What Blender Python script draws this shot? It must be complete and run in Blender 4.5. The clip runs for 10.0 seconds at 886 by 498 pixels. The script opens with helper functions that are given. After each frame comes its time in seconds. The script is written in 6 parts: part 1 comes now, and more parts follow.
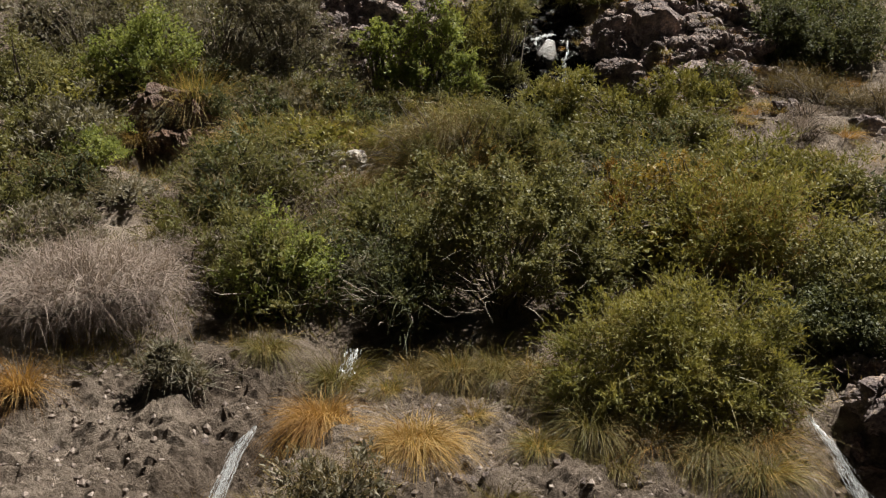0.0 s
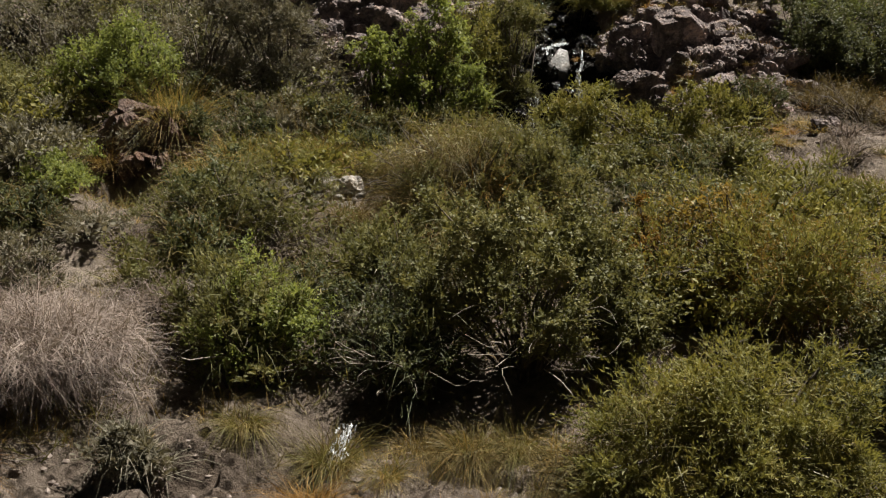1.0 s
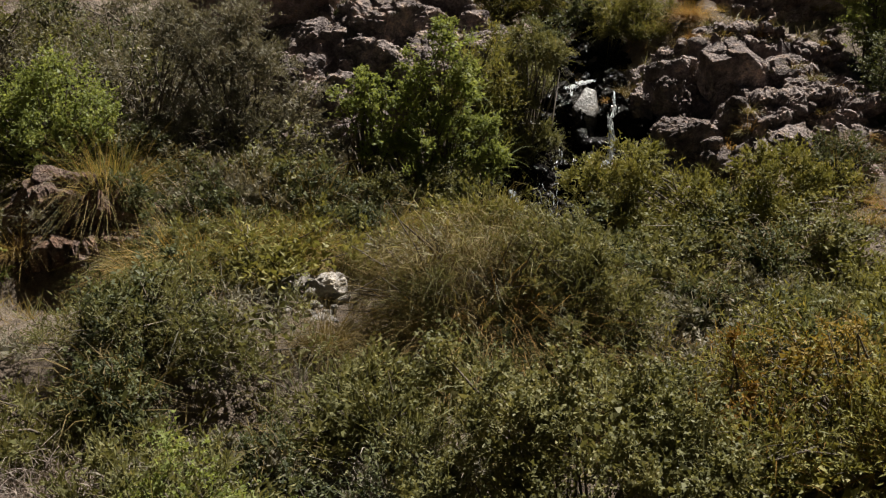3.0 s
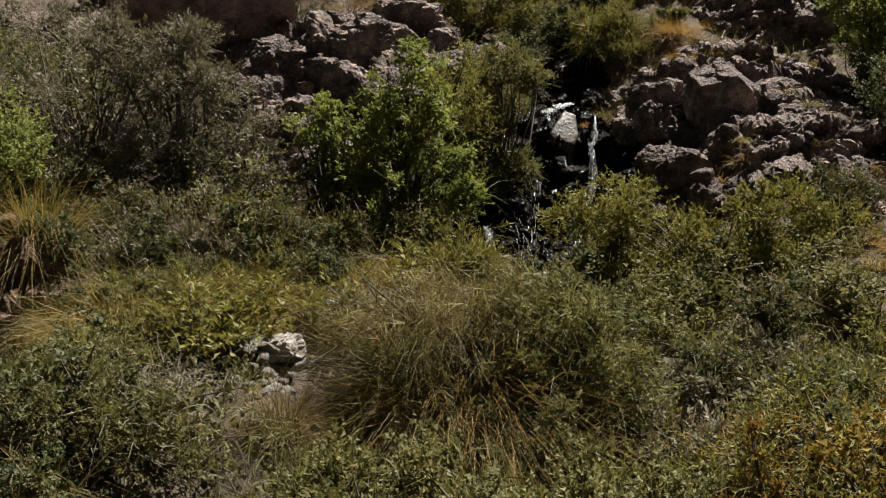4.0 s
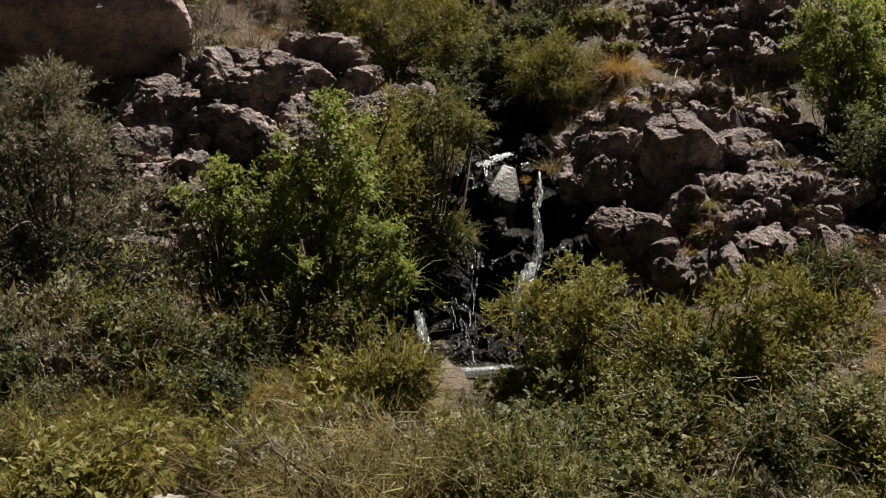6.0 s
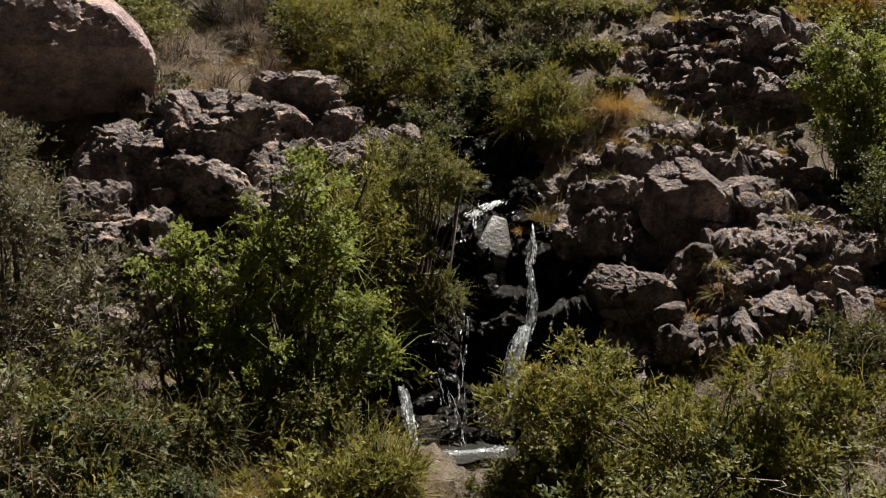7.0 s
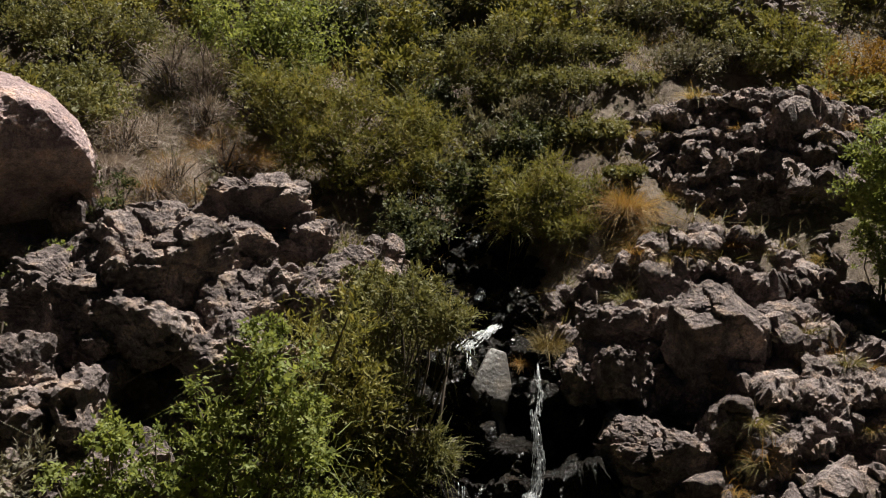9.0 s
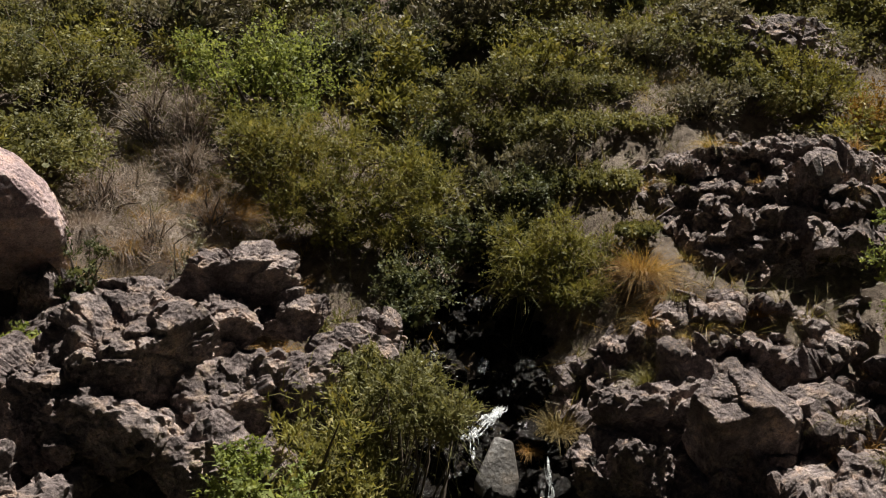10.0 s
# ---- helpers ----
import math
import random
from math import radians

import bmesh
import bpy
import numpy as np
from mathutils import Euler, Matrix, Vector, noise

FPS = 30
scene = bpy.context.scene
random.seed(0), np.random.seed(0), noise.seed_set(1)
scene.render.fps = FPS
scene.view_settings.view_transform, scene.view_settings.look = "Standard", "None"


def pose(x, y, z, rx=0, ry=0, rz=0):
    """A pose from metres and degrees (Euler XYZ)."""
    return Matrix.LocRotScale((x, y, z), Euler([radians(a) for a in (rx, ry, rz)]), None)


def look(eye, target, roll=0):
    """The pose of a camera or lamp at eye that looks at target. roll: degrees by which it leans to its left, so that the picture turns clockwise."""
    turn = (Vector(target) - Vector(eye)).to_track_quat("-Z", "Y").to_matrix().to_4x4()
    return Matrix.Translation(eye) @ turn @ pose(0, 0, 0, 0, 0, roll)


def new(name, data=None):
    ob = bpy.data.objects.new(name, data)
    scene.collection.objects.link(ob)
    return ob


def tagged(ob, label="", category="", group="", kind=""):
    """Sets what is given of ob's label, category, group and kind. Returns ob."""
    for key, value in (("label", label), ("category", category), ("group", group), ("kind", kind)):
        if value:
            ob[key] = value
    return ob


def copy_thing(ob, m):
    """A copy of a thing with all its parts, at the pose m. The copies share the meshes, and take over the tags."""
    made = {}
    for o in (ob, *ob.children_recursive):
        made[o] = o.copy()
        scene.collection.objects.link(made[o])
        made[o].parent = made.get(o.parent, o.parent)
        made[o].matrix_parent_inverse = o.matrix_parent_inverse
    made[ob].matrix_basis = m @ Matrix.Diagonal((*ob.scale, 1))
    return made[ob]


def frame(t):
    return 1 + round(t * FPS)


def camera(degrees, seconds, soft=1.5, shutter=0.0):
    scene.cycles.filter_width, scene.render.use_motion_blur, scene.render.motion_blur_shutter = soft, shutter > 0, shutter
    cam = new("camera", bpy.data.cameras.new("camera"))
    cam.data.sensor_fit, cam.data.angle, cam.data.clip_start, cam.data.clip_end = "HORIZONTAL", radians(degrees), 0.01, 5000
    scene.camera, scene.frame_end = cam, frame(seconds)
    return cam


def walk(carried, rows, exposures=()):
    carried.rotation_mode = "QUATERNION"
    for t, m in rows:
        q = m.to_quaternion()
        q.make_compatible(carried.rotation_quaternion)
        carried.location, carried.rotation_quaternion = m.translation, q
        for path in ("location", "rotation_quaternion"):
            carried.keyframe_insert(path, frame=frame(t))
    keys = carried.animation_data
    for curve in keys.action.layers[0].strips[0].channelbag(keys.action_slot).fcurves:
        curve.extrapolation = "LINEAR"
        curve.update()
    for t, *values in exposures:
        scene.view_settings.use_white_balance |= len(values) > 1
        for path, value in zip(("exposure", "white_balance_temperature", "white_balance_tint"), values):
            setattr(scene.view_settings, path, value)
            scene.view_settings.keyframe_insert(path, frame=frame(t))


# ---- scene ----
cam = camera(46.3, 10.0, soft=1.15)
METRES, EYE, TILT, LEAN, TURN = 14.0, 3.3, -10.0, 0.0, 0.0
ROWS = [
    (0.0, 0.0, 0.0, 0.0, 0.0, 0.0, -0.0),
    (0.5, -0.0039, 0.0601, 0.018, -0.07, -0.0, -0.02),
    (1.0, -0.0078, 0.1228, 0.0377, -0.12, 0.01, -0.05),
    (1.5, -0.0112, 0.1878, 0.0584, -0.16, 0.0, -0.07),
    (2.0, -0.0145, 0.253, 0.0825, -0.2, -0.0, -0.11),
    (2.5, -0.0176, 0.3136, 0.1061, -0.24, 0.02, -0.15),
    (4.0, -0.0255, 0.4566, 0.1674, -2.67, 0.11, -0.08),
    (4.5, -0.0275, 0.4979, 0.1815, -4.18, 0.14, 0.02),
    (5.0, -0.0284, 0.537, 0.1976, -5.44, 0.15, 0.1),
    (6.5, -0.0251, 0.6474, 0.2616, -8.24, 0.11, 0.27),
    (7.0, -0.0222, 0.6832, 0.2875, -8.67, 0.12, 0.31),
    (7.5, -0.0193, 0.7179, 0.3108, -9.26, 0.13, 0.36),
    (8.0, -0.0162, 0.7512, 0.3365, -9.6, 0.15, 0.38),
    (8.5, -0.0133, 0.7833, 0.3636, -9.83, 0.14, 0.39),
    (9.0, -0.0106, 0.8153, 0.391, -9.97, 0.14, 0.38),
    (9.5, -0.0066, 0.8473, 0.4191, -10.03, 0.12, 0.38),
    (10.0, -0.0022, 0.8805, 0.4463, -10.19, 0.08, 0.36),
]
walk(cam, [(t, pose(0, 0, EYE, TILT, LEAN, TURN) @ pose(METRES * x, METRES * y, METRES * z, 90 + pitch, roll, yaw)) for t, x, y, z, yaw, pitch, roll in ROWS])

# ---- world, sun ----
SUN = Vector((0.33, 0.35, 0.877)).normalized()
world = bpy.data.worlds.new("sky")
scene.world = world
world.use_nodes = True
wn = world.node_tree
sky = wn.nodes.new("ShaderNodeTexSky")
sky.sky_type = "NISHITA"
sky.sun_disc = False
sky.sun_elevation = math.asin(SUN.z)
sky.sun_rotation = math.atan2(SUN.x, SUN.y)
wn.nodes["Background"].inputs["Strength"].default_value = 0.002
wn.links.new(sky.outputs[0], wn.nodes["Background"].inputs["Color"])
sun_data = bpy.data.lights.new("sun", "SUN")
sun_data.energy, sun_data.angle, sun_data.color = 5.0, radians(0.53), (0.98, 0.93, 0.83)
sun = new("sun", sun_data)
sun.matrix_world = look(SUN * 60, (0, 0, 0))
scene.view_settings.exposure = 1.3


# ---- noise in numpy ----
def hashed(ix, iy, iz, seed):
    with np.errstate(over="ignore"):
        h = (ix.astype(np.int64) * 374761393 + iy.astype(np.int64) * 668265263 + iz.astype(np.int64) * 2147483647 + seed * 1274126177).astype(np.uint64)
        h = (h ^ (h >> np.uint64(13))) * np.uint64(1274126177)
        h = (h ^ (h >> np.uint64(16))) * np.uint64(2246822519)
        h = h ^ (h >> np.uint64(15))
    return (h & np.uint64(0xFFFFFF)).astype(np.float64) / 0xFFFFFF


def value_noise(p, seed=0):
    """Smooth noise from -1 to 1 at points p (N, 3)."""
    i = np.floor(p).astype(np.int64)
    f = p - i
    f = f * f * (3 - 2 * f)
    out = 0
    for a in (0, 1):
        for b in (0, 1):
            for c in (0, 1):
                w = (f[:, 0] if a else 1 - f[:, 0]) * (f[:, 1] if b else 1 - f[:, 1]) * (f[:, 2] if c else 1 - f[:, 2])
                out = out + w * hashed(i[:, 0] + a, i[:, 1] + b, i[:, 2] + c, seed)
    return 2 * out - 1


def fbm(p, octaves=4, seed=0):
    out, amp = 0, 0.5
    for o in range(octaves):
        out = out + amp * value_noise(p * 2**o + 17.3 * o, seed + o)
        amp *= 0.5
    return out


def cells(p, seed=0):
    """Distance to the nearest and the second cell point, the nearest cell's random number, and the height of a tilted facet in each cell."""
    i = np.floor(p).astype(np.int64)
    d1, d2, rnd, tilt = np.full(len(p), 9.0), np.full(len(p), 9.0), np.zeros(len(p)), np.zeros(len(p))
    for a in (-1, 0, 1):
        for b in (-1, 0, 1):
            for c in (-1, 0, 1):
                q = i + (a, b, c)
                x, y, z = q.T
                odd = np.stack([hashed(x, y, z, seed), hashed(x, y, z, seed + 1), hashed(x, y, z, seed + 2)], 1)
                off = p - q - odd
                d = np.linalg.norm(off, axis=1)
                near = d < d1
                d2 = np.where(near, d1, np.minimum(d2, d))
                rnd = np.where(near, hashed(x, y, z, seed + 3), rnd)
                tilt = np.where(near, (off * (np.roll(odd, 1, 1) - 0.5)).sum(1), tilt)
                d1 = np.where(near, d, d1)
    return d1, d2, rnd, tilt


# ---- materials ----
def material(name):
    m = bpy.data.materials.new(name)
    m.use_nodes = True
    return m, m.node_tree, m.node_tree.nodes["Principled BSDF"]


def noise_tex(nt, scale, detail=6, rough=0.6, kind="ShaderNodeTexNoise"):
    co = nt.nodes.new("ShaderNodeTexCoord")
    n = nt.nodes.new(kind)
    n.inputs["Scale"].default_value = scale
    if kind == "ShaderNodeTexNoise":
        n.inputs["Detail"].default_value = detail
        n.inputs["Roughness"].default_value = rough
    nt.links.new(co.outputs["Object"], n.inputs["Vector"])
    return n


def ramp(nt, source, stops):
    r = nt.nodes.new("ShaderNodeValToRGB")
    els = r.color_ramp.elements
    while len(els) < len(stops):
        els.new(0.5)
    for e, (at, col) in zip(els, stops):
        e.position, e.color = at, (*col, 1)
    nt.links.new(source, r.inputs["Fac"])
    return r


def mixed(nt, fac, a, b, mode="MIX"):
    m = nt.nodes.new("ShaderNodeMix")
    m.data_type, m.blend_type = "RGBA", mode
    for sock, v in ((m.inputs[0], fac), (m.inputs[6], a), (m.inputs[7], b)):
        if isinstance(v, (int, float)):
            sock.default_value = v
        elif isinstance(v, tuple):
            sock.default_value = (*v, 1)
        else:
            nt.links.new(v, sock)
    return m.outputs[2]


def bumped(nt, bsdf, source, strength, distance):
    b = nt.nodes.new("ShaderNodeBump")
    b.inputs["Strength"].default_value, b.inputs["Distance"].default_value = strength, distance
    nt.links.new(source, b.inputs["Height"])
    nt.links.new(b.outputs[0], bsdf.inputs["Normal"])


def rock_material(name, dark, mid, light, lichen, rough=0.9, wet=False, grained=0.85, relief_depth=0.06):
    m, nt, bsdf = material(name)
    big, fine, spots = noise_tex(nt, 2.2, 5), noise_tex(nt, 26, 8, 0.7), noise_tex(nt, 9, 3)
    col = ramp(nt, big.outputs["Fac"], [(0.3, dark), (0.5, mid), (0.7, light)]).outputs[0]
    grain = ramp(nt, fine.outputs["Fac"], [(0.3, (0.45, 0.45, 0.45)), (0.52, (1, 1, 1)), (0.75, (1.35, 1.33, 1.3))]).outputs[0]
    col = mixed(nt, grained, col, grain, "MULTIPLY")
    stain, speck = noise_tex(nt, 4.3, 6, 0.7), noise_tex(nt, 75, 3, 0.8)
    col = mixed(nt, grained, col, ramp(nt, stain.outputs["Fac"], [(0.36, (0.62, 0.6, 0.62)), (0.5, (1, 1, 1)), (0.64, (1.3, 1.12, 0.92))]).outputs[0], "MULTIPLY")
    col = mixed(nt, grained, col, ramp(nt, speck.outputs["Fac"], [(0.35, (0.6, 0.6, 0.6)), (0.5, (1, 1, 1)), (0.66, (1.45, 1.42, 1.38))]).outputs[0], "MULTIPLY")
    patch = ramp(nt, spots.outputs["Fac"], [(0.58, (0, 0, 0)), (0.68, (1, 1, 1))]).outputs[0]
    fac = nt.nodes.new("ShaderNodeMath")
    fac.operation = "MULTIPLY"
    fac.inputs[1].default_value = 0.45
    nt.links.new(patch, fac.inputs[0])
    col = mixed(nt, fac.outputs[0], col, lichen)
    nt.links.new(col, bsdf.inputs["Base Color"])
    bsdf.inputs["Roughness"].default_value = rough
    relief = nt.nodes.new("ShaderNodeMath")
    relief.operation = "ADD"
    nt.links.new(fine.outputs["Fac"], relief.inputs[0])
    nt.links.new(spots.outputs["Fac"], relief.inputs[1])
    pits = noise_tex(nt, 21, kind="ShaderNodeTexVoronoi")
    both = nt.nodes.new("ShaderNodeMath")
    both.operation = "MULTIPLY_ADD"
    both.inputs[1].default_value = 0.6
    nt.links.new(pits.outputs["Distance"], both.inputs[0])
    nt.links.new(relief.outputs[0], both.inputs[2])
    bumped(nt, bsdf, both.outputs[0], 1.0, relief_depth)
    if wet:
        bsdf.inputs["Specular IOR Level"].default_value = 0.22
    else:
        bsdf.inputs["Specular IOR Level"].default_value = 0.25
    return m


def leaf_material(name, shades, gloss=0.55, glow=0.3):
    """shades: colours from which each leaf takes one; light passes partly through."""
    m, nt, bsdf = material(name)
    geo = nt.nodes.new("ShaderNodeNewGeometry")
    patches = noise_tex(nt, 2.6, 4)
    add = nt.nodes.new("ShaderNodeMath")
    add.operation = "MULTIPLY_ADD"
    add.inputs[1].default_value = 0.34
    half = nt.nodes.new("ShaderNodeMath")
    half.operation = "MULTIPLY_ADD"
    half.inputs[1].default_value, half.inputs[2].default_value = 1.3, -0.32
    nt.links.new(patches.outputs["Fac"], half.inputs[0])
    nt.links.new(geo.outputs["Random Per Island"], add.inputs[0])
    nt.links.new(half.outputs[0], add.inputs[2])
    col = ramp(nt, add.outputs[0], [(i / max(1, len(shades) - 1) * 0.8 + 0.1, c) for i, c in enumerate(shades)]).outputs[0]
    nt.links.new(col, bsdf.inputs["Base Color"])
    bsdf.inputs["Roughness"].default_value = gloss
    bsdf.inputs["Specular IOR Level"].default_value = 0.14
    tr = nt.nodes.new("ShaderNodeBsdfTranslucent")
    nt.links.new(mixed(nt, 1.0, col, (1.3, 1.22, 0.8), "MULTIPLY"), tr.inputs["Color"])
    mix = nt.nodes.new("ShaderNodeMixShader")
    mix.inputs[0].default_value = glow
    nt.links.new(bsdf.outputs[0], mix.inputs[1])
    nt.links.new(tr.outputs[0], mix.inputs[2])
    nt.links.new(mix.outputs[0], nt.nodes["Material Output"].inputs["Surface"])
    return m


def wood_material(name, a, b):
    m, nt, bsdf = material(name)
    n = noise_tex(nt, 14, 5)
    nt.links.new(ramp(nt, n.outputs["Fac"], [(0.35, a), (0.65, b)]).outputs[0], bsdf.inputs["Base Color"])
    bsdf.inputs["Roughness"].default_value = 0.85
    return m


ROCK = rock_material("breccia", (0.09, 0.071, 0.07), (0.205, 0.167, 0.163), (0.4, 0.335, 0.322), (0.37, 0.3, 0.235))
ROCK_PINK = rock_material("pink_granite", (0.25, 0.182, 0.185), (0.37, 0.278, 0.282), (0.48, 0.382, 0.382), (0.44, 0.365, 0.355), relief_depth=0.04)
ROCK_RED = rock_material("red_rock", (0.085, 0.055, 0.046), (0.16, 0.108, 0.09), (0.235, 0.17, 0.145), (0.24, 0.19, 0.155))
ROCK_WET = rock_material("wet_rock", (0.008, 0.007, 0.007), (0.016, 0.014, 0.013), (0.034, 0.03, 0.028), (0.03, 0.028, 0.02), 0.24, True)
WET_STONE = rock_material("wet_grey_stone", (0.05, 0.045, 0.043), (0.082, 0.076, 0.072), (0.125, 0.115, 0.108), (0.1, 0.092, 0.085), 0.42, grained=0.6, relief_depth=0.008)
STONE_GREY = rock_material("grey_stone", (0.15, 0.118, 0.108), (0.24, 0.195, 0.18), (0.36, 0.3, 0.28), (0.33, 0.28, 0.25))
STONE_PALE = rock_material("pale_stone", (0.25, 0.225, 0.21), (0.34, 0.315, 0.295), (0.44, 0.415, 0.39), (0.38, 0.345, 0.3), grained=0.5, relief_depth=0.03)


def ground_material():
    m, nt, bsdf = material("gravelly_earth")
    big, mid, fine = noise_tex(nt, 0.7, 5), noise_tex(nt, 7, 6, 0.65), noise_tex(nt, 55, 5, 0.7)
    col = ramp(nt, big.outputs["Fac"], [(0.32, (0.12, 0.092, 0.072)), (0.5, (0.19, 0.152, 0.124)), (0.68, (0.295, 0.245, 0.203))]).outputs[0]
    col = mixed(nt, 0.7, col, ramp(nt, mid.outputs["Fac"], [(0.34, (0.42, 0.39, 0.36)), (0.58, (1.3, 1.3, 1.3))]).outputs[0], "MULTIPLY")
    col = mixed(nt, 0.6, col, ramp(nt, fine.outputs["Fac"], [(0.32, (0.5, 0.5, 0.5)), (0.68, (1.4, 1.38, 1.35))]).outputs[0], "MULTIPLY")
    nt.links.new(col, bsdf.inputs["Base Color"])
    bsdf.inputs["Roughness"].default_value, bsdf.inputs["Specular IOR Level"].default_value = 0.95, 0.15
    relief = nt.nodes.new("ShaderNodeMath")
    relief.operation = "ADD"
    nt.links.new(fine.outputs["Fac"], relief.inputs[0])
    nt.links.new(mid.outputs["Fac"], relief.inputs[1])
    bumped(nt, bsdf, relief.outputs[0], 1.0, 0.1)
    return m


EARTH = ground_material()
LEAF_OLIVE = leaf_material("olive_leaf", [(0.047, 0.05, 0.0243), (0.109, 0.11, 0.0446), (0.172, 0.165, 0.0688), (0.26, 0.22, 0.104)])
LEAF_YELLOW = leaf_material("yellow_green_leaf", [(0.075, 0.078, 0.027), (0.14, 0.138, 0.0405), (0.205, 0.19, 0.0567), (0.29, 0.235, 0.081)])
# Dark green; on some shrubs this colour also carries the shade they stand in
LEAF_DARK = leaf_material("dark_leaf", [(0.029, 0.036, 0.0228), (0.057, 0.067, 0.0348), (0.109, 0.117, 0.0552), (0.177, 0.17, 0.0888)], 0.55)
LEAF_GREY = leaf_material("grey_leaf", [(0.0782, 0.0736, 0.054), (0.136, 0.127, 0.092), (0.205, 0.186, 0.143), (0.299, 0.26, 0.209)], 0.7, 0.2)
LEAF_BRIGHT = leaf_material("bright_leaf", [(0.0797, 0.103, 0.0332), (0.149, 0.178, 0.0543), (0.216, 0.247, 0.0784), (0.319, 0.328, 0.135)], 0.55, 0.42)
LEAF_RUST = leaf_material("rust_leaf", [(0.09, 0.05, 0.012), (0.16, 0.085, 0.018), (0.22, 0.13, 0.03), (0.25, 0.19, 0.05)], 0.7)
LEAF_AMBER = leaf_material("amber_leaf", [(0.1, 0.075, 0.022), (0.17, 0.125, 0.032), (0.25, 0.175, 0.045), (0.34, 0.23, 0.07)])
STRAW = leaf_material("straw", [(0.13, 0.09, 0.03), (0.24, 0.16, 0.055), (0.34, 0.235, 0.09), (0.48, 0.36, 0.18)], 0.5, 0.3)
STRAW_RUST = leaf_material("rusty_straw", [(0.12, 0.06, 0.022), (0.23, 0.125, 0.04), (0.33, 0.2, 0.07), (0.43, 0.31, 0.14)], 0.55, 0.3)
REED = leaf_material("green_reed", [(0.055, 0.055, 0.019), (0.105, 0.098, 0.032), (0.17, 0.145, 0.05), (0.3, 0.235, 0.11)], 0.45, 0.3)
BROOM = leaf_material("broom_twig", [(0.052, 0.04, 0.0152), (0.104, 0.078, 0.0284), (0.156, 0.115, 0.0456), (0.25, 0.18, 0.078)], 0.6, 0.2)
GREY_TWIG = leaf_material("grey_twig", [(0.13, 0.1, 0.083), (0.22, 0.175, 0.15), (0.31, 0.255, 0.225), (0.42, 0.36, 0.32)], 0.8, 0.1)
BARK = wood_material("bark", (0.05, 0.038, 0.028), (0.12, 0.095, 0.072))
DEAD_WOOD = wood_material("bleached_wood", (0.16, 0.13, 0.1), (0.36, 0.31, 0.26))


def water_material():
    m, nt, bsdf = material("stream_water")
    n = noise_tex(nt, 18, 4)
    bsdf.inputs["Base Color"].default_value = (0.03, 0.03, 0.026, 1)
    bsdf.inputs["Roughness"].default_value = 0.08
    bsdf.inputs["Transmission Weight"].default_value = 0.15
    bsdf.inputs["IOR"].default_value = 1.33
    bumped(nt, bsdf, n.outputs["Fac"], 0.6, 0.03)
    return m


def foam_material():
    m, nt, bsdf = material("white_water")
    co = nt.nodes.new("ShaderNodeTexCoord")
    st = nt.nodes.new("ShaderNodeMapping")
    st.inputs["Scale"].default_value = (70, 70, 7)
    n = nt.nodes.new("ShaderNodeTexNoise")
    n.inputs["Scale"].default_value, n.inputs["Detail"].default_value = 1.0, 4
    nt.links.new(co.outputs["Object"], st.inputs[0])
    nt.links.new(st.outputs[0], n.inputs["Vector"])
    bsdf.inputs["Base Color"].default_value = (0.6, 0.62, 0.64, 1)
    bsdf.inputs["Roughness"].default_value = 0.3
    clear = nt.nodes.new("ShaderNodeBsdfTransparent")
    tr = nt.nodes.new("ShaderNodeBsdfTranslucent")
    tr.inputs[0].default_value = (0.58, 0.61, 0.64, 1)
    body = nt.nodes.new("ShaderNodeMixShader")
    body.inputs[0].default_value = 0.45
    nt.links.new(bsdf.outputs[0], body.inputs[1])
    nt.links.new(tr.outputs[0], body.inputs[2])
    mix = nt.nodes.new("ShaderNodeMixShader")
    nt.links.new(ramp(nt, n.outputs["Fac"], [(0.36, (0, 0, 0)), (0.6, (1, 1, 1))]).outputs[0], mix.inputs[0])
    nt.links.new(clear.outputs[0], mix.inputs[1])
    nt.links.new(body.outputs[0], mix.inputs[2])
    nt.links.new(mix.outputs[0], nt.nodes["Material Output"].inputs["Surface"])
    return m


WATER, FOAM = water_material(), foam_material()


# ---- mesh helpers ----
def mesh_of(name, verts, faces, mats, smooth=False):
    """verts (N, 3); faces (M, 3 or 4) of one size."""
    verts, faces = np.asarray(verts, np.float32), np.asarray(faces, np.int32)
    me = bpy.data.meshes.new(name)
    k = faces.shape[1]
    me.vertices.add(len(verts))
    me.vertices.foreach_set("co", verts.ravel())
    me.loops.add(faces.size)
    me.loops.foreach_set("vertex_index", faces.ravel())
    me.polygons.add(len(faces))
    me.polygons.foreach_set("loop_start", np.arange(0, faces.size, k, dtype=np.int32))
    me.polygons.foreach_set("use_smooth", np.full(len(faces), smooth))
    me.update(calc_edges=True)
    me.materials.append(mats)
    return me


def part(name, me, parent, label=""):
    ob = new(name, me)
    ob.parent = parent
    return tagged(ob, label)


def unit(v):
    return v / np.maximum(np.linalg.norm(v, axis=-1, keepdims=True), 1e-9)


